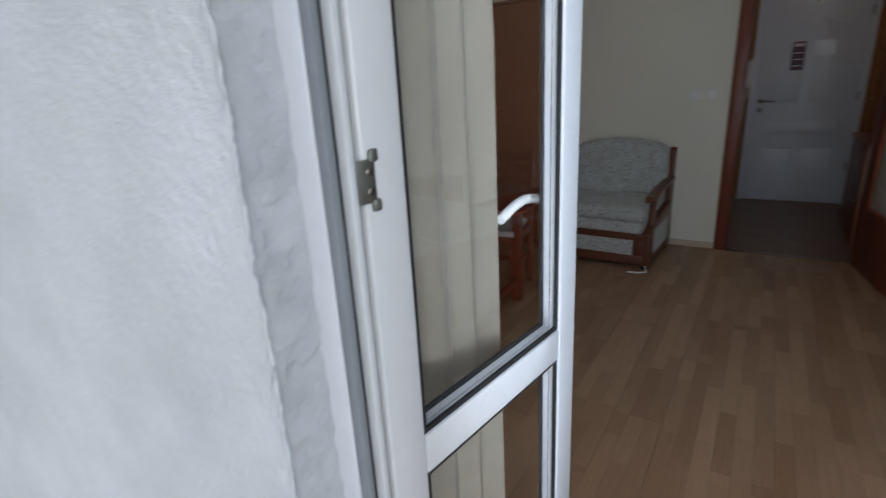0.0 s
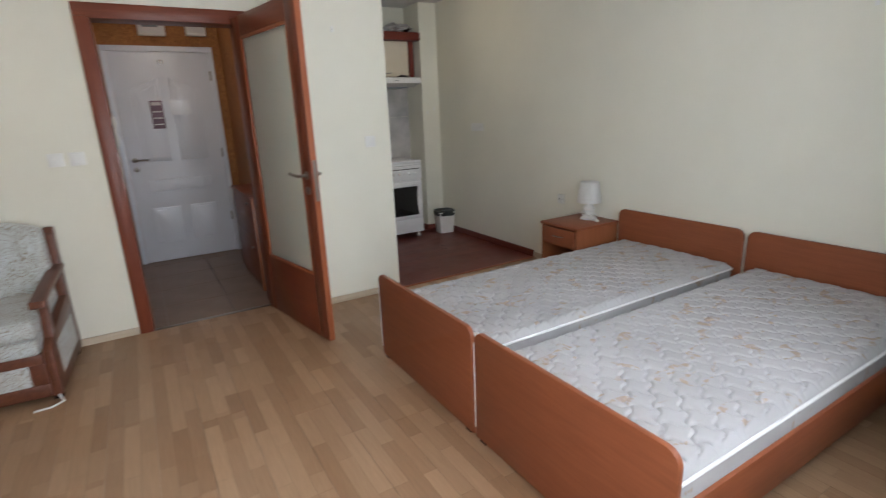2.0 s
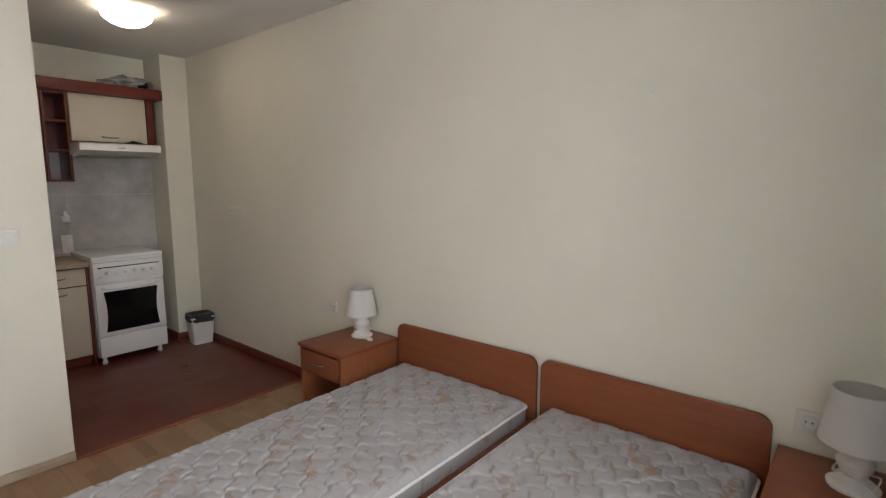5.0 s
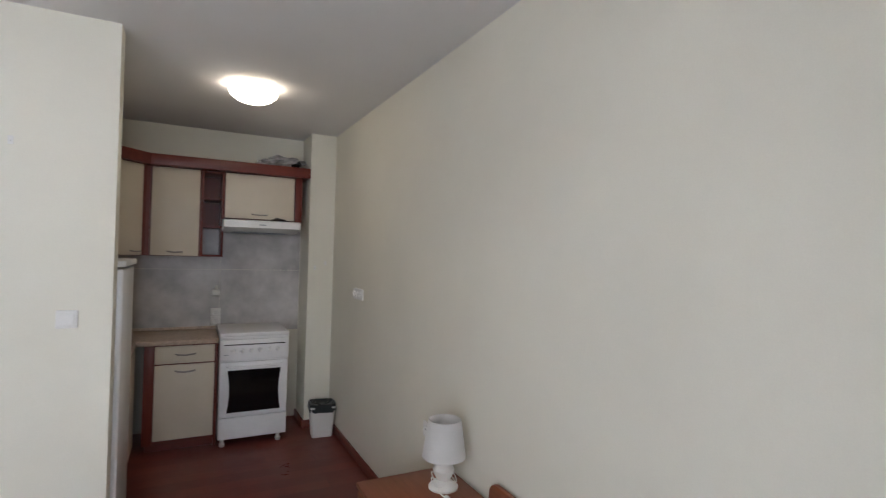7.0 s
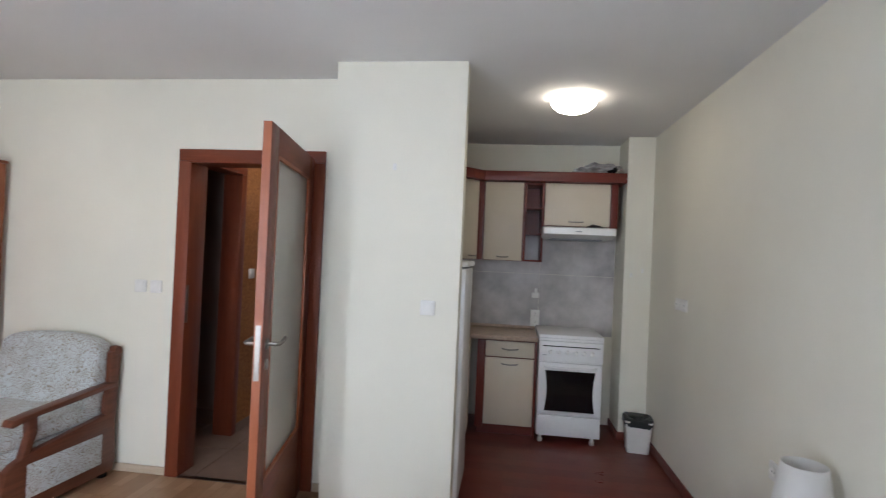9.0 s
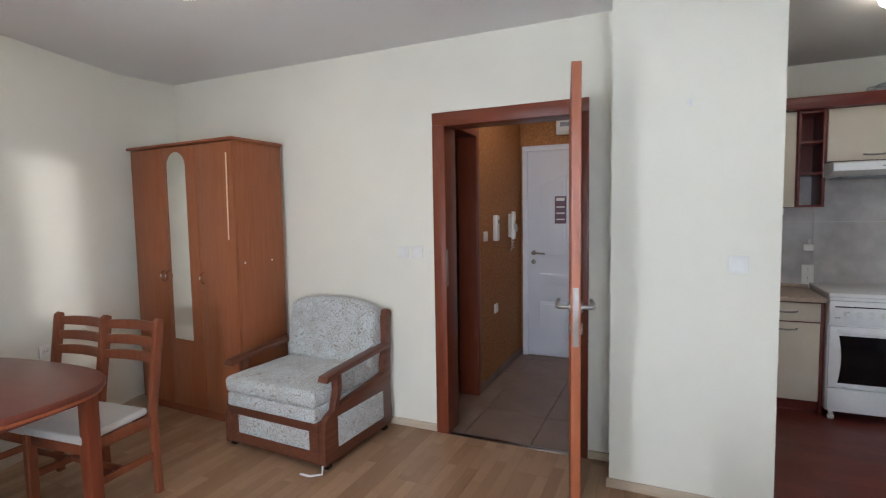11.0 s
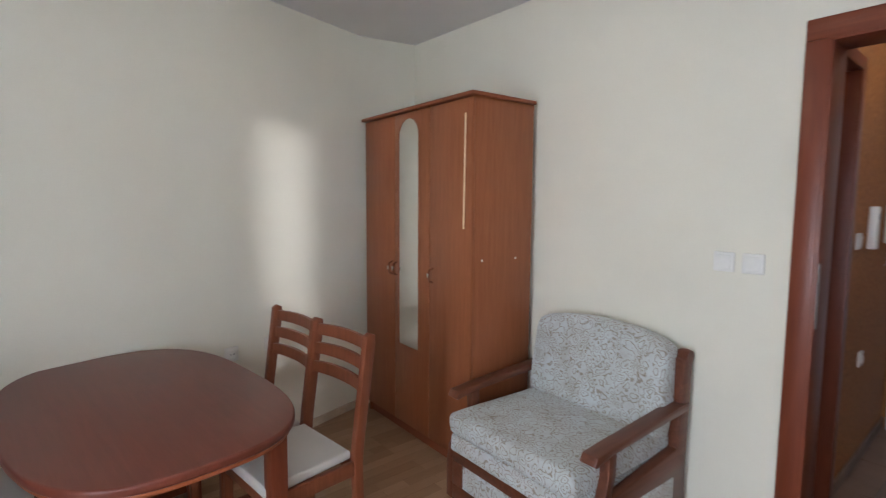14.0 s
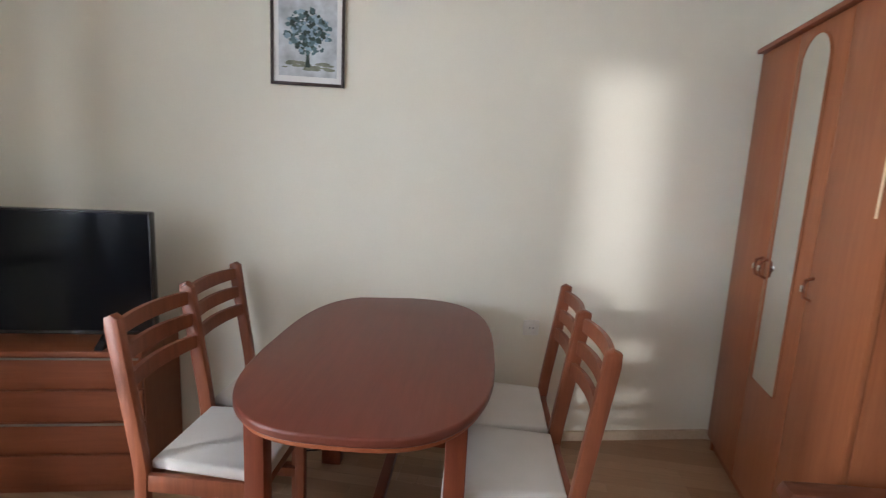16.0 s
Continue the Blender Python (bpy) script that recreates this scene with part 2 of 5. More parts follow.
def upholstery():
    """Grey-beige chenille with a scrolled print."""
    m, nt, p = material("patterned_chenille")
    v = coords(nt)
    vo = nt.nodes.new("ShaderNodeTexVoronoi")
    vo.feature = "F1"
    vo.inputs["Scale"].default_value = 25
    wob = nt.nodes.new("ShaderNodeTexNoise")
    wob.inputs["Scale"].default_value = 11
    nt.links.new(v, wob.inputs["Vector"])
    add = nt.nodes.new("ShaderNodeVectorMath")
    add.operation = "MULTIPLY_ADD"
    nt.links.new(wob.outputs["Color"], add.inputs[0])
    add.inputs[1].default_value = (0.09, 0.09, 0.09)
    nt.links.new(v, add.inputs[2])
    nt.links.new(add.outputs[0], vo.inputs["Vector"])
    sn = nt.nodes.new("ShaderNodeMath")
    sn.operation = "SINE"
    mul = nt.nodes.new("ShaderNodeMath")
    mul.operation = "MULTIPLY"
    mul.inputs[1].default_value = 21
    nt.links.new(vo.outputs["Distance"], mul.inputs[0])
    nt.links.new(mul.outputs[0], sn.inputs[0])
    c1 = ramp(nt, sn.outputs[0], [(0.0, (0.52, 0.555, 0.55)), (0.62, (0.48, 0.505, 0.495)), (1.0, (0.28, 0.235, 0.18))])
    c2 = ramp(nt, noise_node(nt, v, 9, 5, 0.7), [(0.34, (0.78, 0.70, 0.64)), (0.60, (1, 1, 1))])
    c = mix(nt, c1, c2, 0.8, "MULTIPLY")
    nt.links.new(c, p.inputs["Base Color"])
    p.inputs["Roughness"].default_value = 0.95
    p.inputs["Sheen Weight"].default_value = 0.3
    bump(nt, p, noise_node(nt, v, 500, 2), 0.4, 0.001)
    return m


UPHOL = upholstery()


def ticking():
    """Off-white mattress cover with faded brown brush-stroke print."""
    m, nt, p = material("quilted_ticking")
    v = coords(nt, (1, 1.6, 1), (0, 0, 0.6))
    n = noise_node(nt, v, 6.5, 2, 0.4, 1.5)
    k = noise_node(nt, coords(nt, (6, 1, 1), (0, 0, 0.9)), 16, 3)
    st = ramp(nt, n, [(0.61, (0, 0, 0)), (0.66, (1, 1, 1))])
    st = mix(nt, st, ramp(nt, k, [(0.38, (0, 0, 0)), (0.52, (1, 1, 1))]), 1.0, "MULTIPLY")
    base = ramp(nt, noise_node(nt, coords(nt), 2.5, 5), [(0.3, (0.36, 0.345, 0.34)), (0.7, (0.43, 0.415, 0.41))])
    c = mix(nt, base, (0.35, 0.27, 0.20), st)
    nt.links.new(c, p.inputs["Base Color"])
    p.inputs["Roughness"].default_value = 0.85
    bump(nt, p, noise_node(nt, coords(nt), 600, 2), 0.2, 0.0008)
    return m


TICKING = ticking()


def cork(name, a, b):
    m, nt, p = material(name)
    v = coords(nt)
    n1 = noise_node(nt, v, 45, 6, 0.75, 0.8)
    c = ramp(nt, n1, [(0.32, a), (0.5, tuple((x + y) / 2 for x, y in zip(a, b))), (0.68, b)])
    nt.links.new(c, p.inputs["Base Color"])
    p.inputs["Roughness"].default_value = 0.75
    bump(nt, p, n1, 0.5, 0.003)
    return m


CORK = cork("cork_panel", (0.19, 0.070, 0.020), (0.50, 0.215, 0.062))

# ---- mesh helpers ----


def box(bm, x0, x1, y0, y1, z0, z1, bev=0.0, seg=2):
    r = bmesh.ops.create_cube(bm, size=1.0)
    vs = r["verts"]
    for v in vs:
        v.co = Vector((x0 + (v.co.x + 0.5) * (x1 - x0), y0 + (v.co.y + 0.5) * (y1 - y0), z0 + (v.co.z + 0.5) * (z1 - z0)))
    if bev > 0:
        es = list({e for v in vs for e in v.link_edges})
        bmesh.ops.bevel(bm, geom=es, offset=bev, segments=seg, affect="EDGES", profile=0.5)
    return bm


def bx(*a, **k):
    return box(bmesh.new(), *a, **k)


def lathe(profile, n=32, cx=0, cy=0, bm=None):
    """A turned body from (radius, height) pairs."""
    bm = bm or bmesh.new()
    rings = []
    for r, z in profile:
        rings.append([bm.verts.new((cx + r * math.cos(2 * math.pi * i / n), cy + r * math.sin(2 * math.pi * i / n), z)) for i in range(n)])
    for a, b in zip(rings, rings[1:]):
        for i in range(n):
            bm.faces.new((a[i], a[(i + 1) % n], b[(i + 1) % n], b[i]))
    if profile[0][0] > 0.0005:
        bm.faces.new(list(reversed(rings[0])))
    if profile[-1][0] > 0.0005:
        bm.faces.new(rings[-1])
    return bm


def tube(points, r, n=10, bm=None):
    """A round bar along points."""
    bm = bm or bmesh.new()
    pts = [Vector(p) for p in points]
    rings = []
    up = Vector((0, 0, 1))
    for i, p in enumerate(pts):
        d = (pts[min(i + 1, len(pts) - 1)] - pts[max(i - 1, 0)]).normalized()
        a = d.cross(up if abs(d.dot(up)) < 0.95 else Vector((1, 0, 0))).normalized()
        b = d.cross(a)
        rings.append([bm.verts.new(p + r * (math.cos(2 * math.pi * k / n) * a + math.sin(2 * math.pi * k / n) * b)) for k in range(n)])
    for a, b in zip(rings, rings[1:]):
        for k in range(n):
            bm.faces.new((a[k], a[(k + 1) % n], b[(k + 1) % n], b[k]))
    bm.faces.new(rings[0])
    bm.faces.new(list(reversed(rings[-1])))
    bmesh.ops.recalc_face_normals(bm, faces=bm.faces)
    return bm


def prism(outline, z0, z1, axis="z", bev=0.0, bm=None, seg=2):
    """An outline in a plane, thickened along an axis."""
    bm = bm or bmesh.new()
    put = {"z": lambda a, b, c: (a, b, c), "y": lambda a, b, c: (a, c, b), "x": lambda a, b, c: (c, a, b)}[axis]
    lo = [bm.verts.new(put(a, b, z0)) for a, b in outline]
    hi = [bm.verts.new(put(a, b, z1)) for a, b in outline]
    n = len(outline)
    f = [bm.faces.new(lo), bm.faces.new(list(reversed(hi)))]
    for i in range(n):
        f.append(bm.faces.new((lo[i], hi[i], hi[(i + 1) % n], lo[(i + 1) % n])))
    bmesh.ops.recalc_face_normals(bm, faces=f)
    if bev:
        es = list({e for fc in f[:2] for e in fc.edges})
        bmesh.ops.bevel(bm, geom=es, offset=bev, segments=seg, affect="EDGES", profile=0.5)
    return bm


def moved(bm, m):
    bmesh.ops.transform(bm, matrix=m, verts=bm.verts)
    return bm


def mesh_of(name, bm, mat, smooth=True):
    me = bpy.data.meshes.new(name)
    bm.to_mesh(me)
    bm.free()
    me.materials.append(mat)
    if smooth:
        for p in me.polygons:
            p.use_smooth = True
        me.set_sharp_from_angle(angle=radians(35))
    return me


def part(name, bm, mat, parent, label=""):
    ob = new(name, mesh_of(name, bm, mat))
    ob.parent = parent
    return tagged(ob, label) if label else ob


def thing(name, label, category, m=None, group="", kind=""):
    ob = new(name)
    ob.empty_display_size = 0.05
    if m is not None:
        ob.matrix_basis = m
    return tagged(ob, label, category, group, kind)


def solid(name, bm, mat, label, category, kind="", m=None, group=""):
    ob = new(name, mesh_of(name, bm, mat))
    if m is not None:
        ob.matrix_basis = m
    return tagged(ob, label, category, group, kind)


def structure(name, bm, mat, label, category):
    return solid(name, bm, mat, label, category, "structure")


# ---- plan, in metres ----
XL, XR = -2.30, 3.28          # room side walls
YW, YB = 1.08, 4.945          # window wall, door wall
YP = 4.668                    # pier face
PX0, PX1 = 1.098, 1.833       # pier
ZC = 2.543
YK = 6.70                     # kitchen back wall
YE = 6.96                     # entrance wall

# ---- large structure ----
WEST_SLOPE, WEST_TURN = -0.272, math.degrees(math.atan(0.272))
WX, WY, WBX = -2.46, 4.545, -2.375   # the slanted wall ends here, then a short return to the door wall


def west_x(y):
    """The west wall runs at a slant to the window wall."""
    return WX + WEST_SLOPE * (y - WY)


o = [(west_x(0.94), 0.94), (WX, WY), (WBX, YB - 0.001), (WX - 0.25, YB - 0.001), (WX - 0.25, 0.94)]
structure("wall_west", prism(o, -0.1, ZC + 0.1), WALL, "cream painted smooth slanting wall behind the table", "wall")
structure("wall_east", bx(XR, XR + 0.15, 0.86, YK + 0.15, -0.1, ZC + 0.1), WALL, "cream painted wall behind the beds", "wall")
bm = bx(WX - 0.25, -0.022 + 0.03, YB, YB + 0.14, -0.1, ZC + 0.1)
box(bm, -0.022 + 0.03, 0.92, YB, YB + 0.14, 2.06, ZC + 0.1)
box(bm, 0.92, PX0 + 0.002, YB, YB + 0.14, -0.1, ZC + 0.1)
structure("wall_north", bm, WALL, "white-cream painted wall around the inner door", "wall")
structure("wall_pier", bx(PX0, PX1, YP, YP + 0.13, -0.1, ZC + 0.1), WALL, "cream wall end between door and kitchen", "wall")
structure("wall_pier_side", bx(PX0, PX0 + 0.12, YP + 0.13, YE, -0.1, ZC + 0.1), WALL, "wall between hall and kitchen", "wall")
structure("wall_kitchen", bx(PX0 + 0.12, XR, YK, YK + 0.15, -0.1, ZC + 0.1), WALL, "cream wall at the back of the kitchen niche", "wall")
structure("wall_pillar", bx(3.063, XR, 6.345, YK, -0.1, ZC + 0.1), WALL, "cream boxed-in pillar beside the stove", "pillar")
# window wall: balcony door and wide window
D0, D1, DH = -0.225, 0.415, 2.16
W0, W1, WS = 0.64, 2.36, 0.85
bm = bx(XL - 0.15, D0 - 0.05, 0.87, 0.93, -0.1, ZC + 0.1)
box(bm, XL - 0.15, D0, 0.93, YW, -0.1, ZC + 0.1)
box(bm, D0, D1, 0.87, YW, DH, ZC + 0.1)
box(bm, D1, W0, 0.87, YW, -0.1, ZC + 0.1)
box(bm, W0, W1, 0.87, YW, -0.1, WS)
box(bm, W0, W1, 0.87, YW, DH, ZC + 0.1)
box(bm, W1, XR + 0.15, 0.87, YW, -0.1, ZC + 0.1)
structure("wall_south", bm, WALL, "cream wall with balcony door and window", "wall")


def rough_wall():
    """Outer render: a sheet with uneven relief and a ragged rounded edge at the reveal."""
    bm = bmesh.new()
    nx, nz = 130, 420
    x0, x1, z0, z1 = XL - 0.15, D0 - 0.006, -0.1, 2.75
    rows = []
    for j in range(nz + 1):
        row = []
        z = z0 + (z1 - z0) * j / nz
        for i in range(nx + 1):
            u = 1 - (1 - i / nx) ** 2.2
            x = x0 + (x1 - x0) * u
            near = max(0.0, 1 - (x1 - x) / 0.014)
            y = 0.862 + 0.0035 * noise.noise((x * 9, z * 9, 0)) + 0.0015 * noise.noise((x * 55, z * 55, 3))
            x += near * 0.006 * noise.noise((z * 55, 1, 5)) + near * 0.005 * noise.noise((z * 14, 2, 5)) + near * 0.004 * noise.noise((z * 140, 4, 5))
            row.append(bm.verts.new((x, y, z)))
        rows.append(row)
    for a, b in zip(rows, rows[1:]):
        for i in range(nx):
            bm.faces.new((a[i], a[i + 1], b[i + 1], b[i]))
    return bm


def rough_reveal():
    """Rough render from the ragged edge to the door frame."""
    bm = bmesh.new()
    nz, z0, z1, rev = 420, -0.1, 2.75, []
    for j in range(nz + 1):
        z = z0 + (z1 - z0) * j / nz
        row = []
        for k in range(-1, 13):
            y = 0.866 + 0.062 * k / 12
            row.append(bm.verts.new((D0 - 0.013 + 0.026 * max(0, k) / 12 + 0.006 * noise.noise((y * 60, z * 40, 9)) + 0.003 * noise.noise((y * 150, z * 110, 4)), y, z)))
        rev.append(row)
    for a, b in zip(rev, rev[1:]):
        for i in range(13):
            bm.faces.new((a[i], a[i + 1], b[i + 1], b[i]))
    return bm


# the reveal's shade is put into its grey, about half the facade's white
structure("door_reveal", rough_reveal(), painted("reveal_shade_grey", (0.42, 0.43, 0.45), 0.95, 90, 14, 0.14, 0.8, 0.005), "rough render in the balcony door reveal, greyed for its shade", "reveal")
structure("facade_render", rough_wall(), PLASTER, "white rough-trowelled outdoor render beside the balcony door", "facade")
bm = bx(D0, D1, 0.845, 0.868, DH, 2.75)
box(bm, D1, W0, 0.845, 0.868, -0.1, 2.75)
box(bm, W0, W1, 0.845, 0.868, -0.1, WS)
box(bm, W0, W1, 0.845, 0.868, DH, 2.75)
box(bm, W1, XR + 0.15, 0.845, 0.868, -0.1, 2.75)
structure("facade_render_east", bm, PLASTER, "white outdoor render around the window", "facade")
structure("balcony_floor", bx(-2.6, 3.6, -0.6, 0.87, -0.2, -0.02), CONCRETE, "tiled balcony floor", "floor")
structure("ground", bx(-400, 400, -400, 400, -9.2, -9.0), painted("ground_earth", (0.14, 0.15, 0.08), 0.95, 2, 0.05, 0.3), "distant ground below the balcony", "ground")

# ceiling over everything
structure("ceiling", bx(XL - 0.45, XR + 0.15, 0.86, 7.3, ZC, ZC + 0.12), CEIL, "off-white painted ceiling", "ceiling")
# floors: slabs, then the boards on them
structure("subfloor", bx(XL - 0.4, XR + 0.1, 0.87, 7.2, -0.2, -0.012), GROUT, "screed under the flooring", "floor")
structure("floor_kitchen", bx(PX0 + 0.12, XR, YP - 0.004, YK, -0.011, 0.0), KFLOOR, "dark red wood-look kitchen floor", "floor")
# hall shell
structure("wall_hall_west", box(bx(-0.14, 0.0, 5.72, YE, -0.1, ZC), -0.14, 0.0, YB + 0.14, 5.72, 2.06, ZC), CORK, "cork-clad wall of the entrance hall", "wall")
structure("wall_hall_north", bx(-0.14, PX0 + 0.12, YE, YE + 0.15, -0.1, ZC), CORK, "cork-clad wall around the entrance door", "wall")
structure("wall_hall_east", bx(1.075, PX0, YB + 0.14, YE, -0.1, ZC), CORK, "cork-clad wall of the entrance hall", "wall")
# closes off the bathroom; the colour is darkened to stand for the unlit room
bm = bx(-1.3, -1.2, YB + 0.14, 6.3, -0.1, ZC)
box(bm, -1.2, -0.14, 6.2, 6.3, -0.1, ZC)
structure("wall_bathroom", bm, painted("bathroom_wall_shade", (0.30, 0.24, 0.20), 0.6), "bathroom wall with the unlit room's shade in its colour", "wall")


def skirting(name, x0, x1, y0, y1, mat, label, h=0.05):
    structure(name, bx(x0, x1, y0, y1, 0, h, bev=0.003), mat, label, "skirting")


skirting("baseboard_north", WBX, -0.022, YB - 0.014, YB, BASEB, "pale wood skirting board")
skirting("baseboard_north_b", 0.955, PX0, YB - 0.014, YB, BASEB, "pale wood skirting board")
skirting("baseboard_pier", PX0 - 0.014, PX1, YP - 0.014, YP, BASEB, "pale wood skirting board")
o = [(west_x(YW), YW), (west_x(YW) + 0.0145, YW), (WX + 0.0145, WY), (WBX + 0.014, YB - 0.014), (WBX, YB - 0.014), (WX, WY)]
structure("baseboard_west", prism(o, 0, 0.05), BASEB, "pale wood skirting board along the slanting wall", "skirting")
skirting("baseboard_east", XR - 0.014, XR, YW, YP, BASEB, "pale wood skirting board")
skirting("baseboard_kitchen", XR - 0.014, XR, YP, 6.331, KBASE, "dark red kitchen skirting board", 0.065)
skirting("baseboard_pillar", 3.049, XR - 0.014, 6.331, 6.345, KBASE, "dark red kitchen skirting board", 0.065)
skirting("baseboard_pillar_side", 3.049, 3.063, 6.345, YK, KBASE, "dark red kitchen skirting board", 0.065)
skirting("baseboard_hall", 0.0, 0.012, 5.73, YE, TILE, "brown tile skirting", 0.07)
skirting("threshold_strip", PX1, XR, YP - 0.02, YP + 0.012, EDGEWOOD, "wooden strip between laminate and kitchen floor", 0.004)
skirting("threshold_door", 0.05, 0.90, YB - 0.02, YB + 0.02, STEEL, "metal strip at the inner door", 0.004)

# ---- inner door ----


def inner_door():
    fr = thing("door_frame", "mahogany veneered frame of the open inner door", "door frame", kind="structure")
    x0, x1, zt = -0.022, 0.952, 2.09
    for a, b in ((x0, x0 + 0.075), (x1 - 0.075, x1)):
        part("architrave", bx(a, b, YB - 0.022, YB - 0.001, 0, zt - 0.075, bev=0.004), REDWOOD_Z, fr)
    part("architrave", bx(x0, x1, YB - 0.022, YB - 0.001, zt - 0.075, zt, bev=0.004), REDWOOD_X, fr)
    for a, b in ((x0 + 0.055, x0 + 0.085), (x1 - 0.085, x1 - 0.055)):
        part("jamb", bx(a, b, YB - 0.02, YB + 0.16, 0, zt - 0.085, bev=0.003), REDWOOD_Z, fr)
    part("head_jamb", bx(x0 + 0.055, x1 - 0.055, YB - 0.02, YB + 0.16, zt - 0.085, zt - 0.056, bev=0.003), REDWOOD_X, fr)
    part("strike_plate", bx(x0 + 0.084, x0 + 0.087, YB - 0.012, YB + 0.012, 0.98, 1.22), STEEL, fr, "steel strike plate")
    # leaf: local x from the hinge along the leaf, y its thickness
    hinge, tip = Vector((0.885, 4.918)), Vector((1.050, 4.025))
    d = tip - hinge
    w, ang = d.length, math.degrees(math.atan2(d.y, d.x))
    lf = thing("door_1", "open mahogany interior door with textured glass panel", "door", pose(hinge.x, hinge.y, 0.008, 0, 0, ang), kind="structure")
    H, T, S = 2.03, 0.040, 0.115
    for a, b in ((0, S), (w - S, w)):
        part("stile", bx(a, b, -T, 0, 0, H, bev=0.003), REDWOOD_Z, lf)
    part("bottom_panel", bx(S, w - S, -T, 0, 0, 0.42, bev=0.002), REDWOOD_X, lf)
    part("top_rail", bx(S, w - S, -T, 0, H - 0.13, H, bev=0.002), REDWOOD_X, lf)
    part("glass_panel", bx(S, w - S, -T / 2 - 0.003, -T / 2 + 0.003, 0.42, H - 0.13), FROST, lf, "textured greenish glass")
    for y0, y1 in ((-T - 0.002, -T + 0.014), (-0.014, 0.002)):
        for a, b in ((S - 0.004, S + 0.014), (w - S - 0.014, w - S + 0.004)):
            part("glazing_bead", bx(a, b, y0, y1, 0.42, H - 0.13, bev=0.003), EDGEWOOD, lf)
        for a, b in ((0.416, 0.434), (H - 0.144, H - 0.126)):
            part("glazing_bead", bx(S + 0.014, w - S - 0.014, y0, y1, a, b, bev=0.003), EDGEWOOD, lf)
    part("edge_band", bx(w, w + 0.003, -T + 0.002, -0.002, 0.002, H - 0.002), EDGEWOOD, lf, "lighter wooden door edge")
    part("lock_plate", bx(w + 0.003, w + 0.006, -T + 0.009, -0.009, 0.90, 1.14), STEEL, lf, "steel lock faceplate")
    for s in (1, -1):
        y = 0.0 if s > 0 else -T
        h = part("handle", tube([(w - 0.06, y, 1.05), (w - 0.06, y + s * 0.045, 1.05), (w - 0.075, y + s * 0.055, 1.05), (w - 0.12, y + s * 0.056, 1.053), (w - 0.185, y + s * 0.05, 1.058)], 0.009), STEEL, lf, "brushed steel lever handle")
        part("rosette", moved(lathe([(0.024, 0), (0.024, 0.006), (0.02, 0.009)], 20), Matrix.Translation((w - 0.06, y, 1.05)) @ Euler((radians(-90 * s), 0, 0)).to_matrix().to_4x4()), STEEL, h)
        part("keyhole_rosette", moved(lathe([(0.024, 0), (0.024, 0.006), (0.02, 0.009)], 20), Matrix.Translation((w - 0.06, y, 0.96)) @ Euler((radians(-90 * s), 0, 0)).to_matrix().to_4x4()), STEEL, lf)
    return lf


inner_door()

# ---- balcony door ----


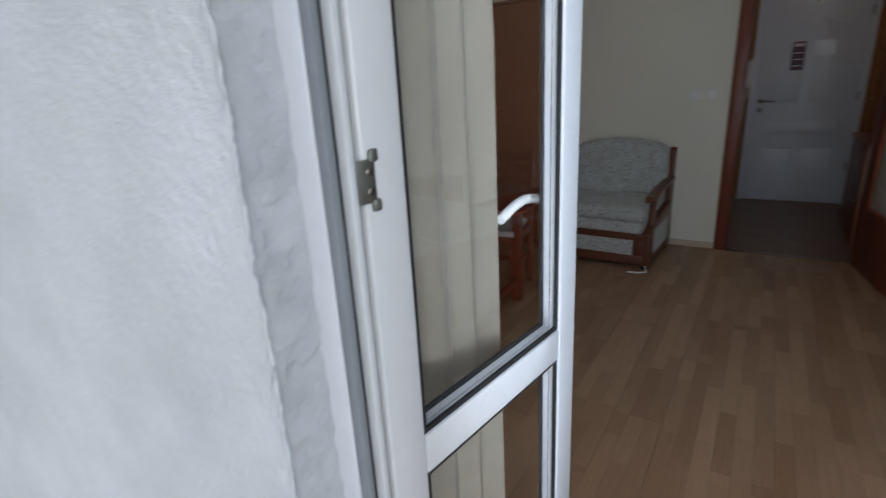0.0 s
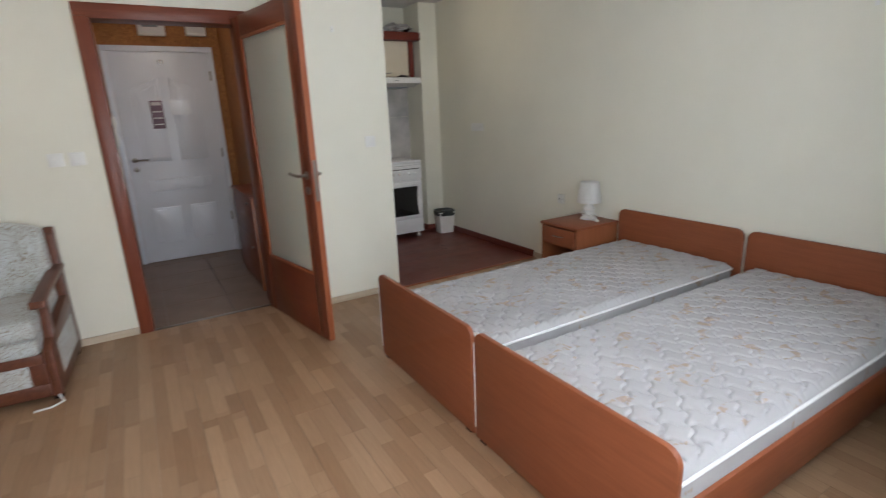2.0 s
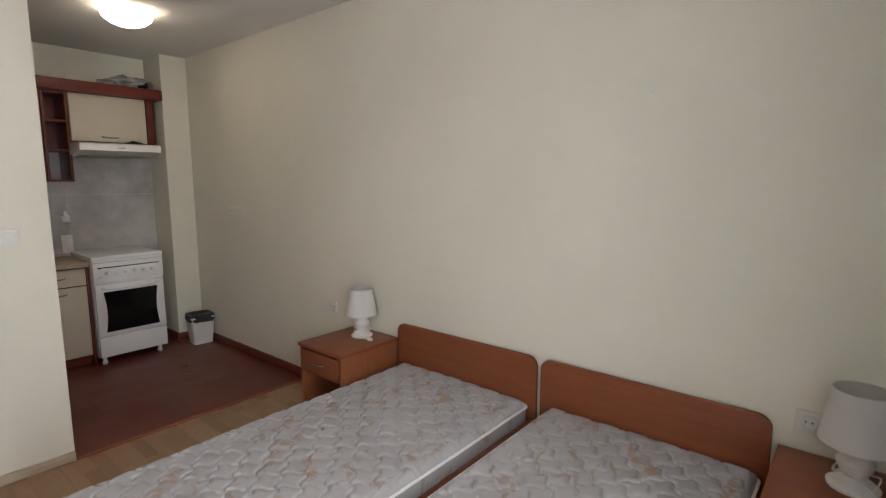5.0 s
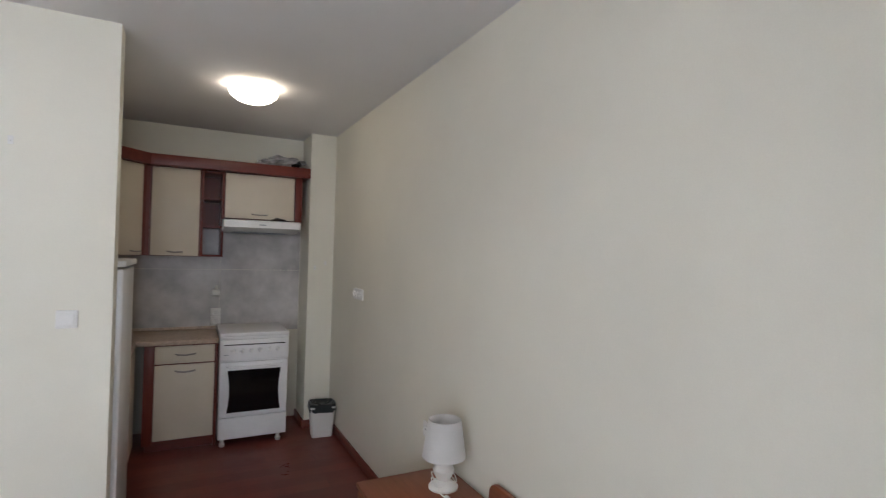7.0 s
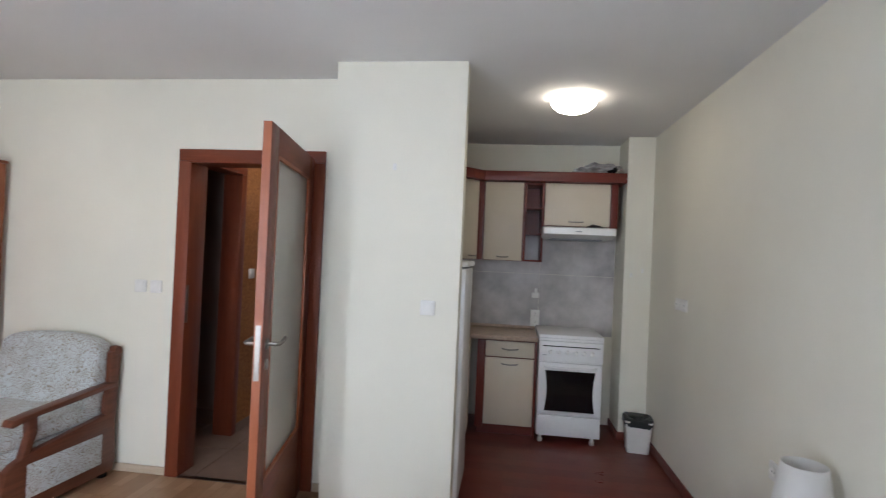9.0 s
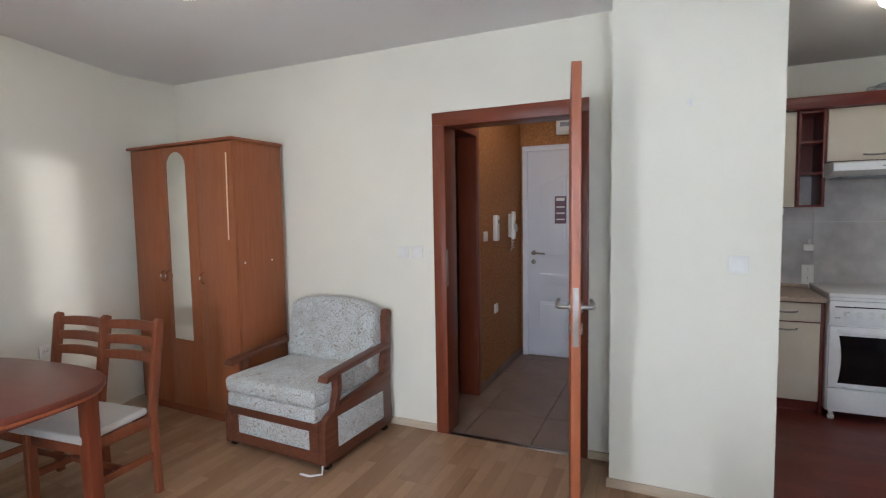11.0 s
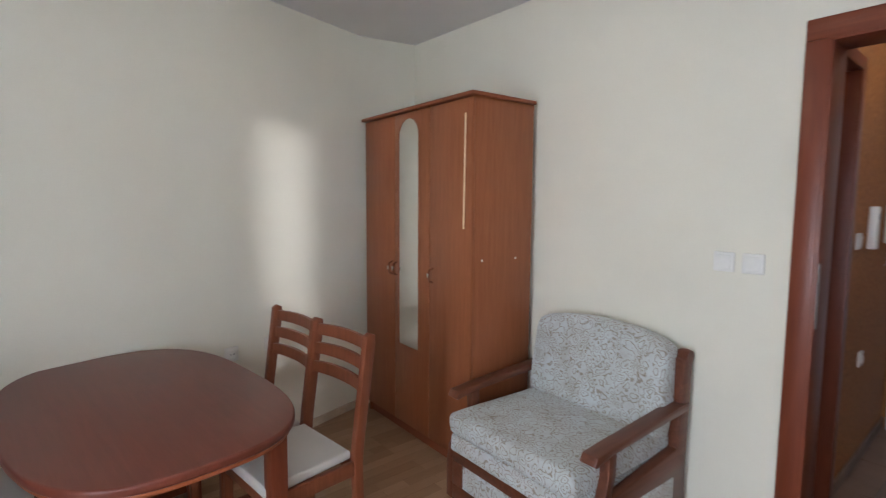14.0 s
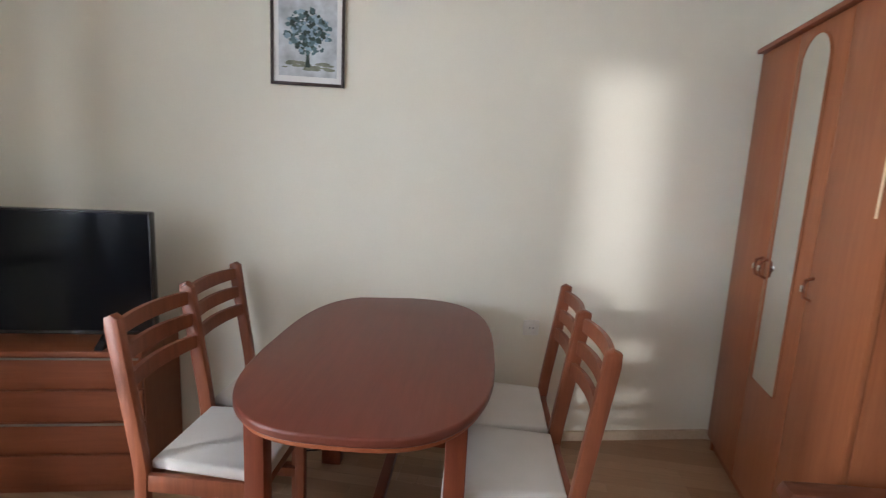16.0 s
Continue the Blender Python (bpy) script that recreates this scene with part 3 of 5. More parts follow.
def balcony_door():
    f = thing("window_1", "white plastic frame of the balcony door", "door frame", kind="structure")
    y0, y1 = 0.925, 0.990
    for s, x in ((1, D0), (-1, D1)):
        a, b = sorted((x, x + s * 0.045))
        part("frame_post", bx(a, b, y0, y1, -0.02, DH, bev=0.004), PVC, f)
        a, b = sorted((x + s * 0.045, x + s * 0.053))
        part("gasket", bx(a, b, y0 + 0.018, y0 + 0.026, 0, DH - 0.04), RUBBER, f)
        a, b = sorted((x + s * 0.045, x + s * 0.060))
        part("frame_lip", bx(a, b, y0 + 0.002, y0 + 0.016, 0, DH - 0.04, bev=0.002), GREY, f)
        part("frame_lip", bx(a, b, y0 + 0.034, y0 + 0.046, 0, DH - 0.04, bev=0.002), PVC, f)
    part("frame_head", bx(D0 + 0.045, D1 - 0.045, y0, y1, DH - 0.045, DH, bev=0.004), PVC, f)
    part("frame_sill", bx(D0 + 0.045, D1 - 0.045, y0, y1, -0.02, 0.02, bev=0.004), PVC, f)
    hinge, tip = Vector((-0.235, 1.005)), Vector((-0.150, 1.600))
    d = tip - hinge
    w, ang = d.length, math.degrees(math.atan2(d.y, d.x))
    lf = thing("door_2", "white plastic balcony door, glazed, opened inwards", "door", pose(hinge.x, hinge.y, 0.03, 0, 0, ang), kind="structure")
    H, T, S = 2.06, 0.058, 0.075
    for a, b in ((0, S), (w - S, w)):
        part("stile", bx(a, b, -T, 0, 0, H, bev=0.006, seg=3), PVC, lf)
    for a, b in ((0, 0.09), (0.72, 0.795), (H - 0.085, H)):
        part("rail", bx(S, w - S, -T + 0.001, -0.001, a, b, bev=0.005), PVC, lf)
    for a, b in ((0.09, 0.72), (0.795, H - 0.085)):
        g = part("pane", bx(S, w - S, -T / 2 - 0.003, -T / 2 + 0.003, a, b), PANE, lf, "clear glass")
        g.visible_shadow = False
        for y in (-T + 0.006, -0.012):
            for p, q in ((S, S + 0.009), (w - S - 0.009, w - S)):
                part("gasket", bx(p, q, y, y + 0.006, a, b), RUBBER, lf)
            for p, q in ((a, a + 0.009), (b - 0.009, b)):
                part("gasket", bx(S + 0.009, w - S - 0.009, y, y + 0.006, p, q), RUBBER, lf)
    part("seal", bx(-0.005, 0.0, -T + 0.012, -T + 0.022, 0.02, H - 0.02), RUBBER, lf)
    part("edge_groove", bx(w, w + 0.004, -T + 0.018, -T + 0.034, 0.01, H - 0.01), STEEL, lf, "steel lock rail")
    h = part("handle", tube([(w - 0.035, 0.0, 1.08), (w - 0.035, 0.042, 1.08), (w - 0.05, 0.052, 1.08), (w - 0.09, 0.054, 1.072), (w - 0.15, 0.050, 1.055)], 0.011, 12), PVC, lf, "white lever handle")
    part("handle_plate", bx(w - 0.05, w - 0.02, 0, 0.010, 1.0, 1.16, bev=0.005), PVC, h)
    hg = part("hinge", bx(-0.022, 0.014, -T - 0.008, -T - 0.003, 1.195, 1.25, bev=0.002), ZINC, lf, "worn zinc hinge bracket")
    part("hinge_hook", bx(0.006, 0.020, -T - 0.010, -T - 0.003, 1.246, 1.262, bev=0.003), ZINC, hg)
    part("hinge_hook", bx(0.006, 0.020, -T - 0.010, -T - 0.003, 1.183, 1.199, bev=0.003), ZINC, hg)
    for z in (1.21, 1.235):
        part("screw", moved(lathe([(0.005, 0), (0.005, 0.002), (0.003, 0.003)], 12), Matrix.Translation((0.004, -T - 0.008, z)) @ Euler((radians(90), 0, 0)).to_matrix().to_4x4()), STEEL, hg)
    # wide window behind the curtain
    f2 = thing("window_2", "white plastic window behind the curtains", "window", kind="structure")
    for a, b in ((W0, W0 + 0.06), (W1 - 0.06, W1), ((W0 + W1) / 2 - 0.05, (W0 + W1) / 2 + 0.05)):
        part("frame_post", bx(a, b, y0, y1, WS, DH, bev=0.004), PVC, f2)
    for a, b in ((WS, WS + 0.06), (DH - 0.06, DH)):
        part("frame_rail", bx(W0 + 0.06, (W0 + W1) / 2 - 0.05, y0, y1, a, b, bev=0.004), PVC, f2)
        part("frame_rail", bx((W0 + W1) / 2 + 0.05, W1 - 0.06, y0, y1, a, b, bev=0.004), PVC, f2)
    for a, b in ((W0 + 0.06, (W0 + W1) / 2 - 0.05), ((W0 + W1) / 2 + 0.05, W1 - 0.06)):
        g = part("pane", bx(a, b, 0.955, 0.961, WS + 0.06, DH - 0.06), PANE, f2)
        g.visible_shadow = False


balcony_door()


def drape(name, path, z0, z1, folds, amp, mat, label, seed):
    """A hanging curtain: folds along a path, deeper towards the hem."""
    rnd = random.Random(seed)
    pts = [Vector(p) for p in path]
    seg = [(b - a).length for a, b in zip(pts, pts[1:])]
    total = sum(seg)
    n, nz = int(total / 0.006), 26
    ph = rnd.random() * 6
    bm = bmesh.new()
    rows = []
    for j in range(nz + 1):
        h = j / nz
        z = z0 + (z1 - z0) * h
        row = []
        for i in range(n + 1):
            s = total * i / n
            k, r = 0, s
            while k < len(seg) - 1 and r > seg[k]:
                r -= seg[k]
                k += 1
            p = pts[k].lerp(pts[k + 1], r / seg[k])
            d = (pts[k + 1] - pts[k]).normalized()
            nrm = Vector((-d.y, d.x))
            q = 2 * math.pi * folds * s / total + ph + 0.7 * noise.noise((s * 6, seed, h * 0.6))
            a = amp * (1.15 - 0.45 * h) * (0.75 + 0.5 * noise.noise((s * 9, seed + 2, h)))
            off = a * math.sin(q) + 0.006 * noise.noise((s * 20, h * 3, seed))
            p = p + nrm * off + d * (0.35 * a * math.sin(2 * q))
            row.append(bm.verts.new((p.x, p.y, z + (0.006 * math.sin(q) if j == 0 else 0))))
        rows.append(row)
    for a, b in zip(rows, rows[1:]):
        for i in range(n):
            bm.faces.new((a[i], a[i + 1], b[i + 1], b[i]))
    bmesh.ops.solidify(bm, geom=bm.faces[:], thickness=0.0016)
    return solid(name, bm, mat, label, "curtain")


drape("curtain", [(-0.225, 1.425), (-0.265, 1.30), (-0.32, 1.17), (-0.57, 1.17)], 0.02, 2.45, 7, 0.026, DRAPE, "long beige curtain gathered beside the balcony door", 3)
drape("curtain", [(2.80, 1.47), (2.68, 1.38), (2.40, 1.32), (1.7, 1.26), (1.0, 1.20), (0.62, 1.15), (0.50, 1.105)], 0.02, 2.47, 17, 0.028, SHEER, "long white translucent curtain drawn across the window", 8)
drape("curtain", [(3.27, 1.15), (3.0, 1.16), (2.72, 1.17)], 0.02, 2.47, 6, 0.02, SHEER, "end of the white translucent curtain in the corner", 5)
for a, b in ((-0.7, 0.7), (0.7, 3.1)):
    rl = thing("curtain_rail", "white ceiling-mounted curtain rail", "curtain rail")
    part("track", bx(a, b - 0.004, 1.18, 1.31, ZC - 0.02, ZC - 0.001, bev=0.003), WHITE, rl)
    part("valance", bx(a, b - 0.004, 1.235, 1.245, ZC - 0.075, ZC - 0.02, bev=0.002), WHITE, rl)

# ---- beds ----
BEDX0, BEDX1 = 1.222, 3.262


def bed(y0, y1):
    b = thing("bed", "single bed with cherry-print head and foot boards", "bed", pose(0, y0, 0), group="pair of single beds")
    w = y1 - y0

    def board(x0, x1, h, name):
        r = 0.05
        o = [(0.006, 0.012), (w - 0.006, 0.012)]
        o += [(w - 0.006 - r + r * math.cos(a), h - r + r * math.sin(a)) for a in np.linspace(0, math.pi / 2, 7)]
        o += [(0.006 + r - r * math.sin(a), h - r + r * math.cos(a)) for a in np.linspace(0, math.pi / 2, 7)]
        part(name, prism(o, x0, x1, "x", 0.004), CHERRY_Y, b)
    board(BEDX0, BEDX0 + 0.022, 0.515, "footboard")
    board(BEDX1 - 0.022, BEDX1, 0.62, "headboard")
    for a in (0.02, w - 0.04):
        part("side_rail", bx(BEDX0 + 0.022, BEDX1 - 0.022, a, a + 0.02, 0.12, 0.30, bev=0.002), CHERRY_X, b)
    # base painted near-black for the shade in the gap beside the mattress
    part("base", bx(BEDX0 + 0.022, BEDX1 - 0.022, 0.04, w - 0.04, 0.20, 0.235), GAPSHADE, b)
    for x in (BEDX0, BEDX1 - 0.022):
        for y in (0.03, w - 0.07):
            part("foot", bx(x + 0.004, x + 0.018, y, y + 0.04, 0, 0.012), BLACK, b)
    part("edge_band", bx(BEDX0 - 0.001, BEDX0 + 0.022, w - 0.0055, w - 0.0035, 0.06, 0.46), PAPER, b, "pale worn edge band")
    return b


def mattress(y0, y1, top, label):
    """A quilted mattress: puffed lozenges with wavy seams, piped edges."""
    x0, x1 = BEDX0 + 0.028, BEDX1 - 0.030
    L, W = x1 - x0, y1 - y0
    m = thing("mattress", label, "mattress", pose(x0, y0, 0), group="mattresses on the beds")
    nx, ny = 440, 190
    bm = bmesh.new()
    rows = []
    for i in range(nx + 1):
        row = []
        for j in range(ny + 1):
            x, y = L * i / nx, W * j / ny
            e = min(x, L - x, y, W - y)
            p = 0.086
            u, v = 0.707 * (x + y) / p, 0.707 * (y - x) / p
            u2 = u + 0.12 * math.sin(2 * math.pi * v)
            v2 = v - 0.12 * math.sin(2 * math.pi * u)
            h = (1 - math.exp(-7 * abs(math.sin(math.pi * u2)))) * (1 - math.exp(-7 * abs(math.sin(math.pi * v2)))) * 0.0135
            h *= min(1, e / 0.03)
            h -= 0.03 * max(0, 1 - e / 0.035) ** 2
            h += 0.006 * noise.noise((x * 2.2, y * 2.2, y0))
            row.append(bm.verts.new((x, y, top - 0.012 + h)))
        rows.append(row)
    for a, b in zip(rows, rows[1:]):
        for j in range(ny):
            bm.faces.new((a[j], b[j], b[j + 1], a[j + 1]))
    part("quilted_top", bm, TICKING, m, "off-white wave-quilted top with faded brown print")
    part("border", bx(0.004, L - 0.004, 0.004, W - 0.004, 0.235, top - 0.036, bev=0.02, seg=3), TICKING, m)
    for z in (top - 0.036, 0.25):
        r = 0.03
        loop = []
        for cx, cy, a0 in ((L - r, W - r, 0), (r, W - r, 90), (r, r, 180), (L - r, r, 270)):
            for k in range(6):
                t = radians(a0 + 18 * k)
                loop.append((cx + (r + 0.001) * math.cos(t), cy + (r + 0.001) * math.sin(t), z))
        loop.append(loop[0])
        part("piping", tube(loop, 0.006, 8), PAPER, m, "white piping")
    return m


bed(2.715, 3.668)
bed(1.755, 2.705)
mattress(2.755, 3.600, 0.405, "thin quilted off-white mattress, uncovered, on a bed")
mattress(1.785, 2.640, 0.415, "quilted off-white mattress with brown brush-stroke print, uncovered")


def nightstand(y0, y1, label):
    n = thing("nightstand", label, "nightstand", pose(0, 0, 0), group="nightstands")
    x0, x1, h = 2.830, 3.262, 0.52
    part("top", bx(x0 - 0.012, x1, y0 - 0.008, y1 + 0.008, h - 0.02, h, bev=0.003), CHERRY_Y, n)
    for a in (y0, y1 - 0.018):
        part("side_panel", bx(x0, x1, a, a + 0.018, 0, h - 0.02, bev=0.001), CHERRY_Z, n)
    part("back_panel", bx(x1 - 0.008, x1, y0 + 0.018, y1 - 0.018, 0.05, h - 0.02), CHERRY_Z, n)
    part("shelf", bx(x0 + 0.01, x1 - 0.008, y0 + 0.018, y1 - 0.018, 0.06, 0.078), CHERRY_Y, n)
    part("shelf", bx(x0 + 0.01, x1 - 0.008, y0 + 0.018, y1 - 0.018, 0.345, 0.36), CHERRY_Y, n)
    d = part("drawer", bx(x0 - 0.014, x0 + 0.004, y0 + 0.022, y1 - 0.022, 0.368, h - 0.03, bev=0.003), CHERRY_Y, n)
    yc = (y0 + y1) / 2
    part("handle", tube([(x0 - 0.014, yc - 0.05, 0.43), (x0 - 0.03, yc - 0.04, 0.43), (x0 - 0.03, yc + 0.04, 0.43), (x0 - 0.014, yc + 0.05, 0.43)], 0.004), STEEL, d)
    return n


nightstand(3.685, 4.065, "cherry-print nightstand with a drawer and open shelf")
nightstand(1.27, 1.735, "cherry-print nightstand half hidden by the curtain")


def table_lamp(x, y, z0, s, label):
    t = thing("table_lamp", label, "lamp", pose(x, y, z0), group="bedside lamps")
    prof = [(0.0, 0), (0.058, 0), (0.060, 0.008), (0.045, 0.02), (0.026, 0.035), (0.040, 0.06), (0.044, 0.075), (0.034, 0.095), (0.017, 0.11), (0.022, 0.12), (0.012, 0.13), (0.010, 0.165)]
    part("base", lathe([(r * s, z * s) for r, z in prof]), WHITE, t, "turned white ceramic base")
    bm = lathe([(0.088 * s, 0.125 * s), (0.066 * s, 0.272 * s), (0.064 * s, 0.272 * s), (0.086 * s, 0.125 * s), (0.088 * s, 0.125 * s)], 40)
    bmesh.ops.delete(bm, geom=[f for f in bm.faces if len(f.verts) > 4], context="FACES_ONLY")
    part("shade", bm, SHADE, t, "white conical fabric shade")
    cord = [(0.05 * s * math.cos(a), 0.05 * s * math.sin(a) - 0.005, 0.02 + 0.012 * a / 3 + 0.01 * math.sin(3 * a)) for a in np.linspace(0, 9.5, 46)]
    cord += [(-0.05, -0.06, 0.012), (-0.04, -0.10, 0.006)]
    c = part("cord", tube(cord, 0.0028, 6), WHITE, t, "white flex wound round the base")
    part("plug", bx(-0.05, -0.03, -0.135, -0.10, 0.001, 0.02, bev=0.006), WHITE, c)
    return t


table_lamp(3.145, 3.875, 0.52, 1.08, "small white lamp with conical shade on the nightstand")
table_lamp(3.10, 1.53, 0.52, 1.16, "white lamp with conical shade beside the curtain")


def wall_plate(name, label, cat, m, kind_, n=1):
    """Switch or socket, local x along the wall, y out of it."""
    w = thing(name, label, cat, m)
    for i in range(n):
        o = i * 0.071
        part("plate", bx(-0.04 + o, 0.04 + o - (0.009 if n > 1 else 0), 0, 0.012, -0.04, 0.04, bev=0.004), WHITE, w)
        if kind_ == "switch":
            part("rocker", bx(-0.028 + o, 0.028 + o, 0.012, 0.018, -0.028, 0.028, bev=0.003), WHITE, w)
        else:
            r = Matrix.Translation((o, 0.0115, 0)) @ Euler((radians(-90), 0, 0)).to_matrix().to_4x4()
            part("socket_ring", moved(lathe([(0.024, 0), (0.024, 0.006), (0.021, 0.006), (0.020, 0.001)], 24), r), WHITE, w)
            for dx in (-0.0095, 0.0095):
                part("contact_hole", moved(lathe([(0.003, 0.001), (0.003, 0.0025)], 10), Matrix.Translation((dx, 0, 0)) @ r), BLACK, w)
    return w


def north(x, z, y=YB):
    return pose(x, y, z, 0, 0, 180)


def east(y, z):
    return pose(XR, y, z, 0, 0, 90)


def west(y, z):
    return pose(west_x(y), y, z, 0, 0, WEST_TURN - 90)


wall_plate("light_switch", "white rocker light switch beside the inner door", "switch", north(-0.258, 1.2), "switch")
wall_plate("light_switch", "white rocker light switch beside the inner door", "switch", north(-0.150, 1.2), "switch")
wall_plate("light_switch", "white rocker light switch on the wall end", "switch", north(1.666, 1.195, YP), "switch")
wall_plate("wall_socket", "triple white wall socket", "socket", east(5.50, 1.213), "socket", 3)
wall_plate("wall_socket", "white wall socket above the nightstand", "socket", east(4.318, 0.608), "socket")
wall_plate("wall_socket", "white wall socket beside the bed", "socket", east(1.66, 0.625), "socket")
wall_plate("wall_socket", "white wall socket beside the table", "socket", west(3.57, 0.612), "socket")
wall_plate("wall_socket", "white wall socket behind the dining chairs", "socket", west(3.81, 0.617), "socket")


def hook(m):
    h = thing("wall_hook", "small pale adhesive wall hook", "hook", m)
    part("pad", bx(-0.010, 0.010, 0, 0.004, -0.018, 0.018, bev=0.002), WHITE, h)
    part("peg", tube([(0, 0.004, -0.002), (0, 0.014, -0.008), (0, 0.016, 0.004)], 0.003, 8), WHITE, h)


hook(pose(XR, 2.26, 1.81, 0, 0, 90))
hook(pose(1.45, YP, 1.96, 0, 0, 180))
hook(pose(3.12, 6.345, 1.38, 0, 0, 180))
hook(pose(3.21, 6.345, 1.42, 0, 0, 180))

# ---- wardrobe ----


def wardrobe():
    x0, x1, y0, y1, h = -2.352, -1.258, 4.518, 4.950, 1.98
    turn = pose(x0, y0, 0, 0, 0, -3) @ pose(-x0, -y0, 0)
    w = thing("wardrobe", "three-door cherry-print wardrobe with arched mirror", "wardrobe", turn)
    for a in (x0, x1 - 0.018):
        part("side_panel", bx(a, a + 0.018, y0 + 0.02, y1, 0, h - 0.02, bev=0.001), CHERRY_Z, w)
    part("back_panel", bx(x0 + 0.018, x1 - 0.018, y1 - 0.006, y1, 0.05, h - 0.02), CHERRY_Z, w)
    part("top", bx(x0 - 0.02, x1 + 0.02, y0 - 0.02, y1, h - 0.02, h, bev=0.005), CHERRY_X, w)
    part("plinth", bx(x0 + 0.018, x1 - 0.018, y0 + 0.035, y0 + 0.05, 0, 0.07), CHERRY_X, w)
    part("floor_panel", bx(x0 + 0.018, x1 - 0.018, y0 + 0.02, y1 - 0.006, 0.07, 0.088), CHERRY_X, w)
    W = (x1 - x0) / 3
    for i in range(3):
        a, b = x0 + i * W + 0.002, x0 + (i + 1) * W - 0.002
        d = part("door", bx(a, b, y0, y0 + 0.018, 0.075, h - 0.026, bev=0.002), CHERRY_Z, w)
        if i == 1:
            cx, r = (a + b) / 2 - 0.02, 0.105
            zt, zb = 1.92, 0.57
            o = [(cx - r, zb), (cx + r, zb)] + [(cx + r * math.cos(t), zt - r + r * math.sin(t)) for t in np.linspace(0, math.pi, 25)]
            mi = part("mirror", prism(o, y0 - 0.006, y0 - 0.001, "y"), MIRROR, d, "tall arched mirror")
            rim = o + [o[0]]
            part("mirror_rim", tube([(p, y0 - 0.005, q) for p, q in rim], 0.004, 8), CHERRY_Z, mi)
        kx = (b - 0.025, a + 0.022, a + 0.03)[i]
        hd = part("handle", tube([(kx, y0, 1.07), (kx, y0 - 0.024, 1.06), (kx, y0 - 0.028, 1.03), (kx, y0 - 0.024, 1.00), (kx, y0, 0.99)], 0.006), CHAIRWOOD, d, "small brown bow handle")
        part("handle_inlay", bx(kx - 0.007, kx + 0.007, y0 - 0.036, y0 - 0.026, 1.02, 1.045, bev=0.003), CHROME, hd)
    part("peeled_strip", prism([(x1 - 0.068, 1.30), (x1 - 0.058, 1.30), (x1 - 0.050, 1.88), (x1 - 0.060, 1.88)], y0 - 0.004, y0 - 0.001, "y"), GAP, w, "peeling pale edge strip")
    for y in (y0 + 0.07, y0 + 0.31):
        part("screw_cap", moved(lathe([(0.006, 0), (0.006, 0.002), (0.004, 0.003)], 12), Matrix.Translation((x1, y, 1.14)) @ Euler((0, radians(90), 0)).to_matrix().to_4x4()), WHITE, w)


wardrobe()

# ---- armchair ----


def cushion(bm, x0, x1, y0, y1, z0, z1, bev, puff):
    box(bm, x0, x1, y0, y1, z0, z1, bev, 4)
    bmesh.ops.subdivide_edges(bm, edges=[e for e in bm.edges if e.calc_length() > 0.15], cuts=7, use_grid_fill=True)
    cx, cy, cz = (x0 + x1) / 2, (y0 + y1) / 2, (z0 + z1) / 2
    for v in bm.verts:
        a, b = (v.co.x - cx) / (x1 - x0) * 2, (v.co.y - cy) / (y1 - y0) * 2
        if abs(v.co.z - cz) > 0.3 * (z1 - z0):
            v.co.z += puff * (1 - a * a) * (1 - b * b) * (1 if v.co.z > cz else 0.0)
        v.co += 0.004 * Vector((noise.noise(v.co * 7), noise.noise(v.co * 7 + Vector((5, 0, 0))), 0))
    return bm


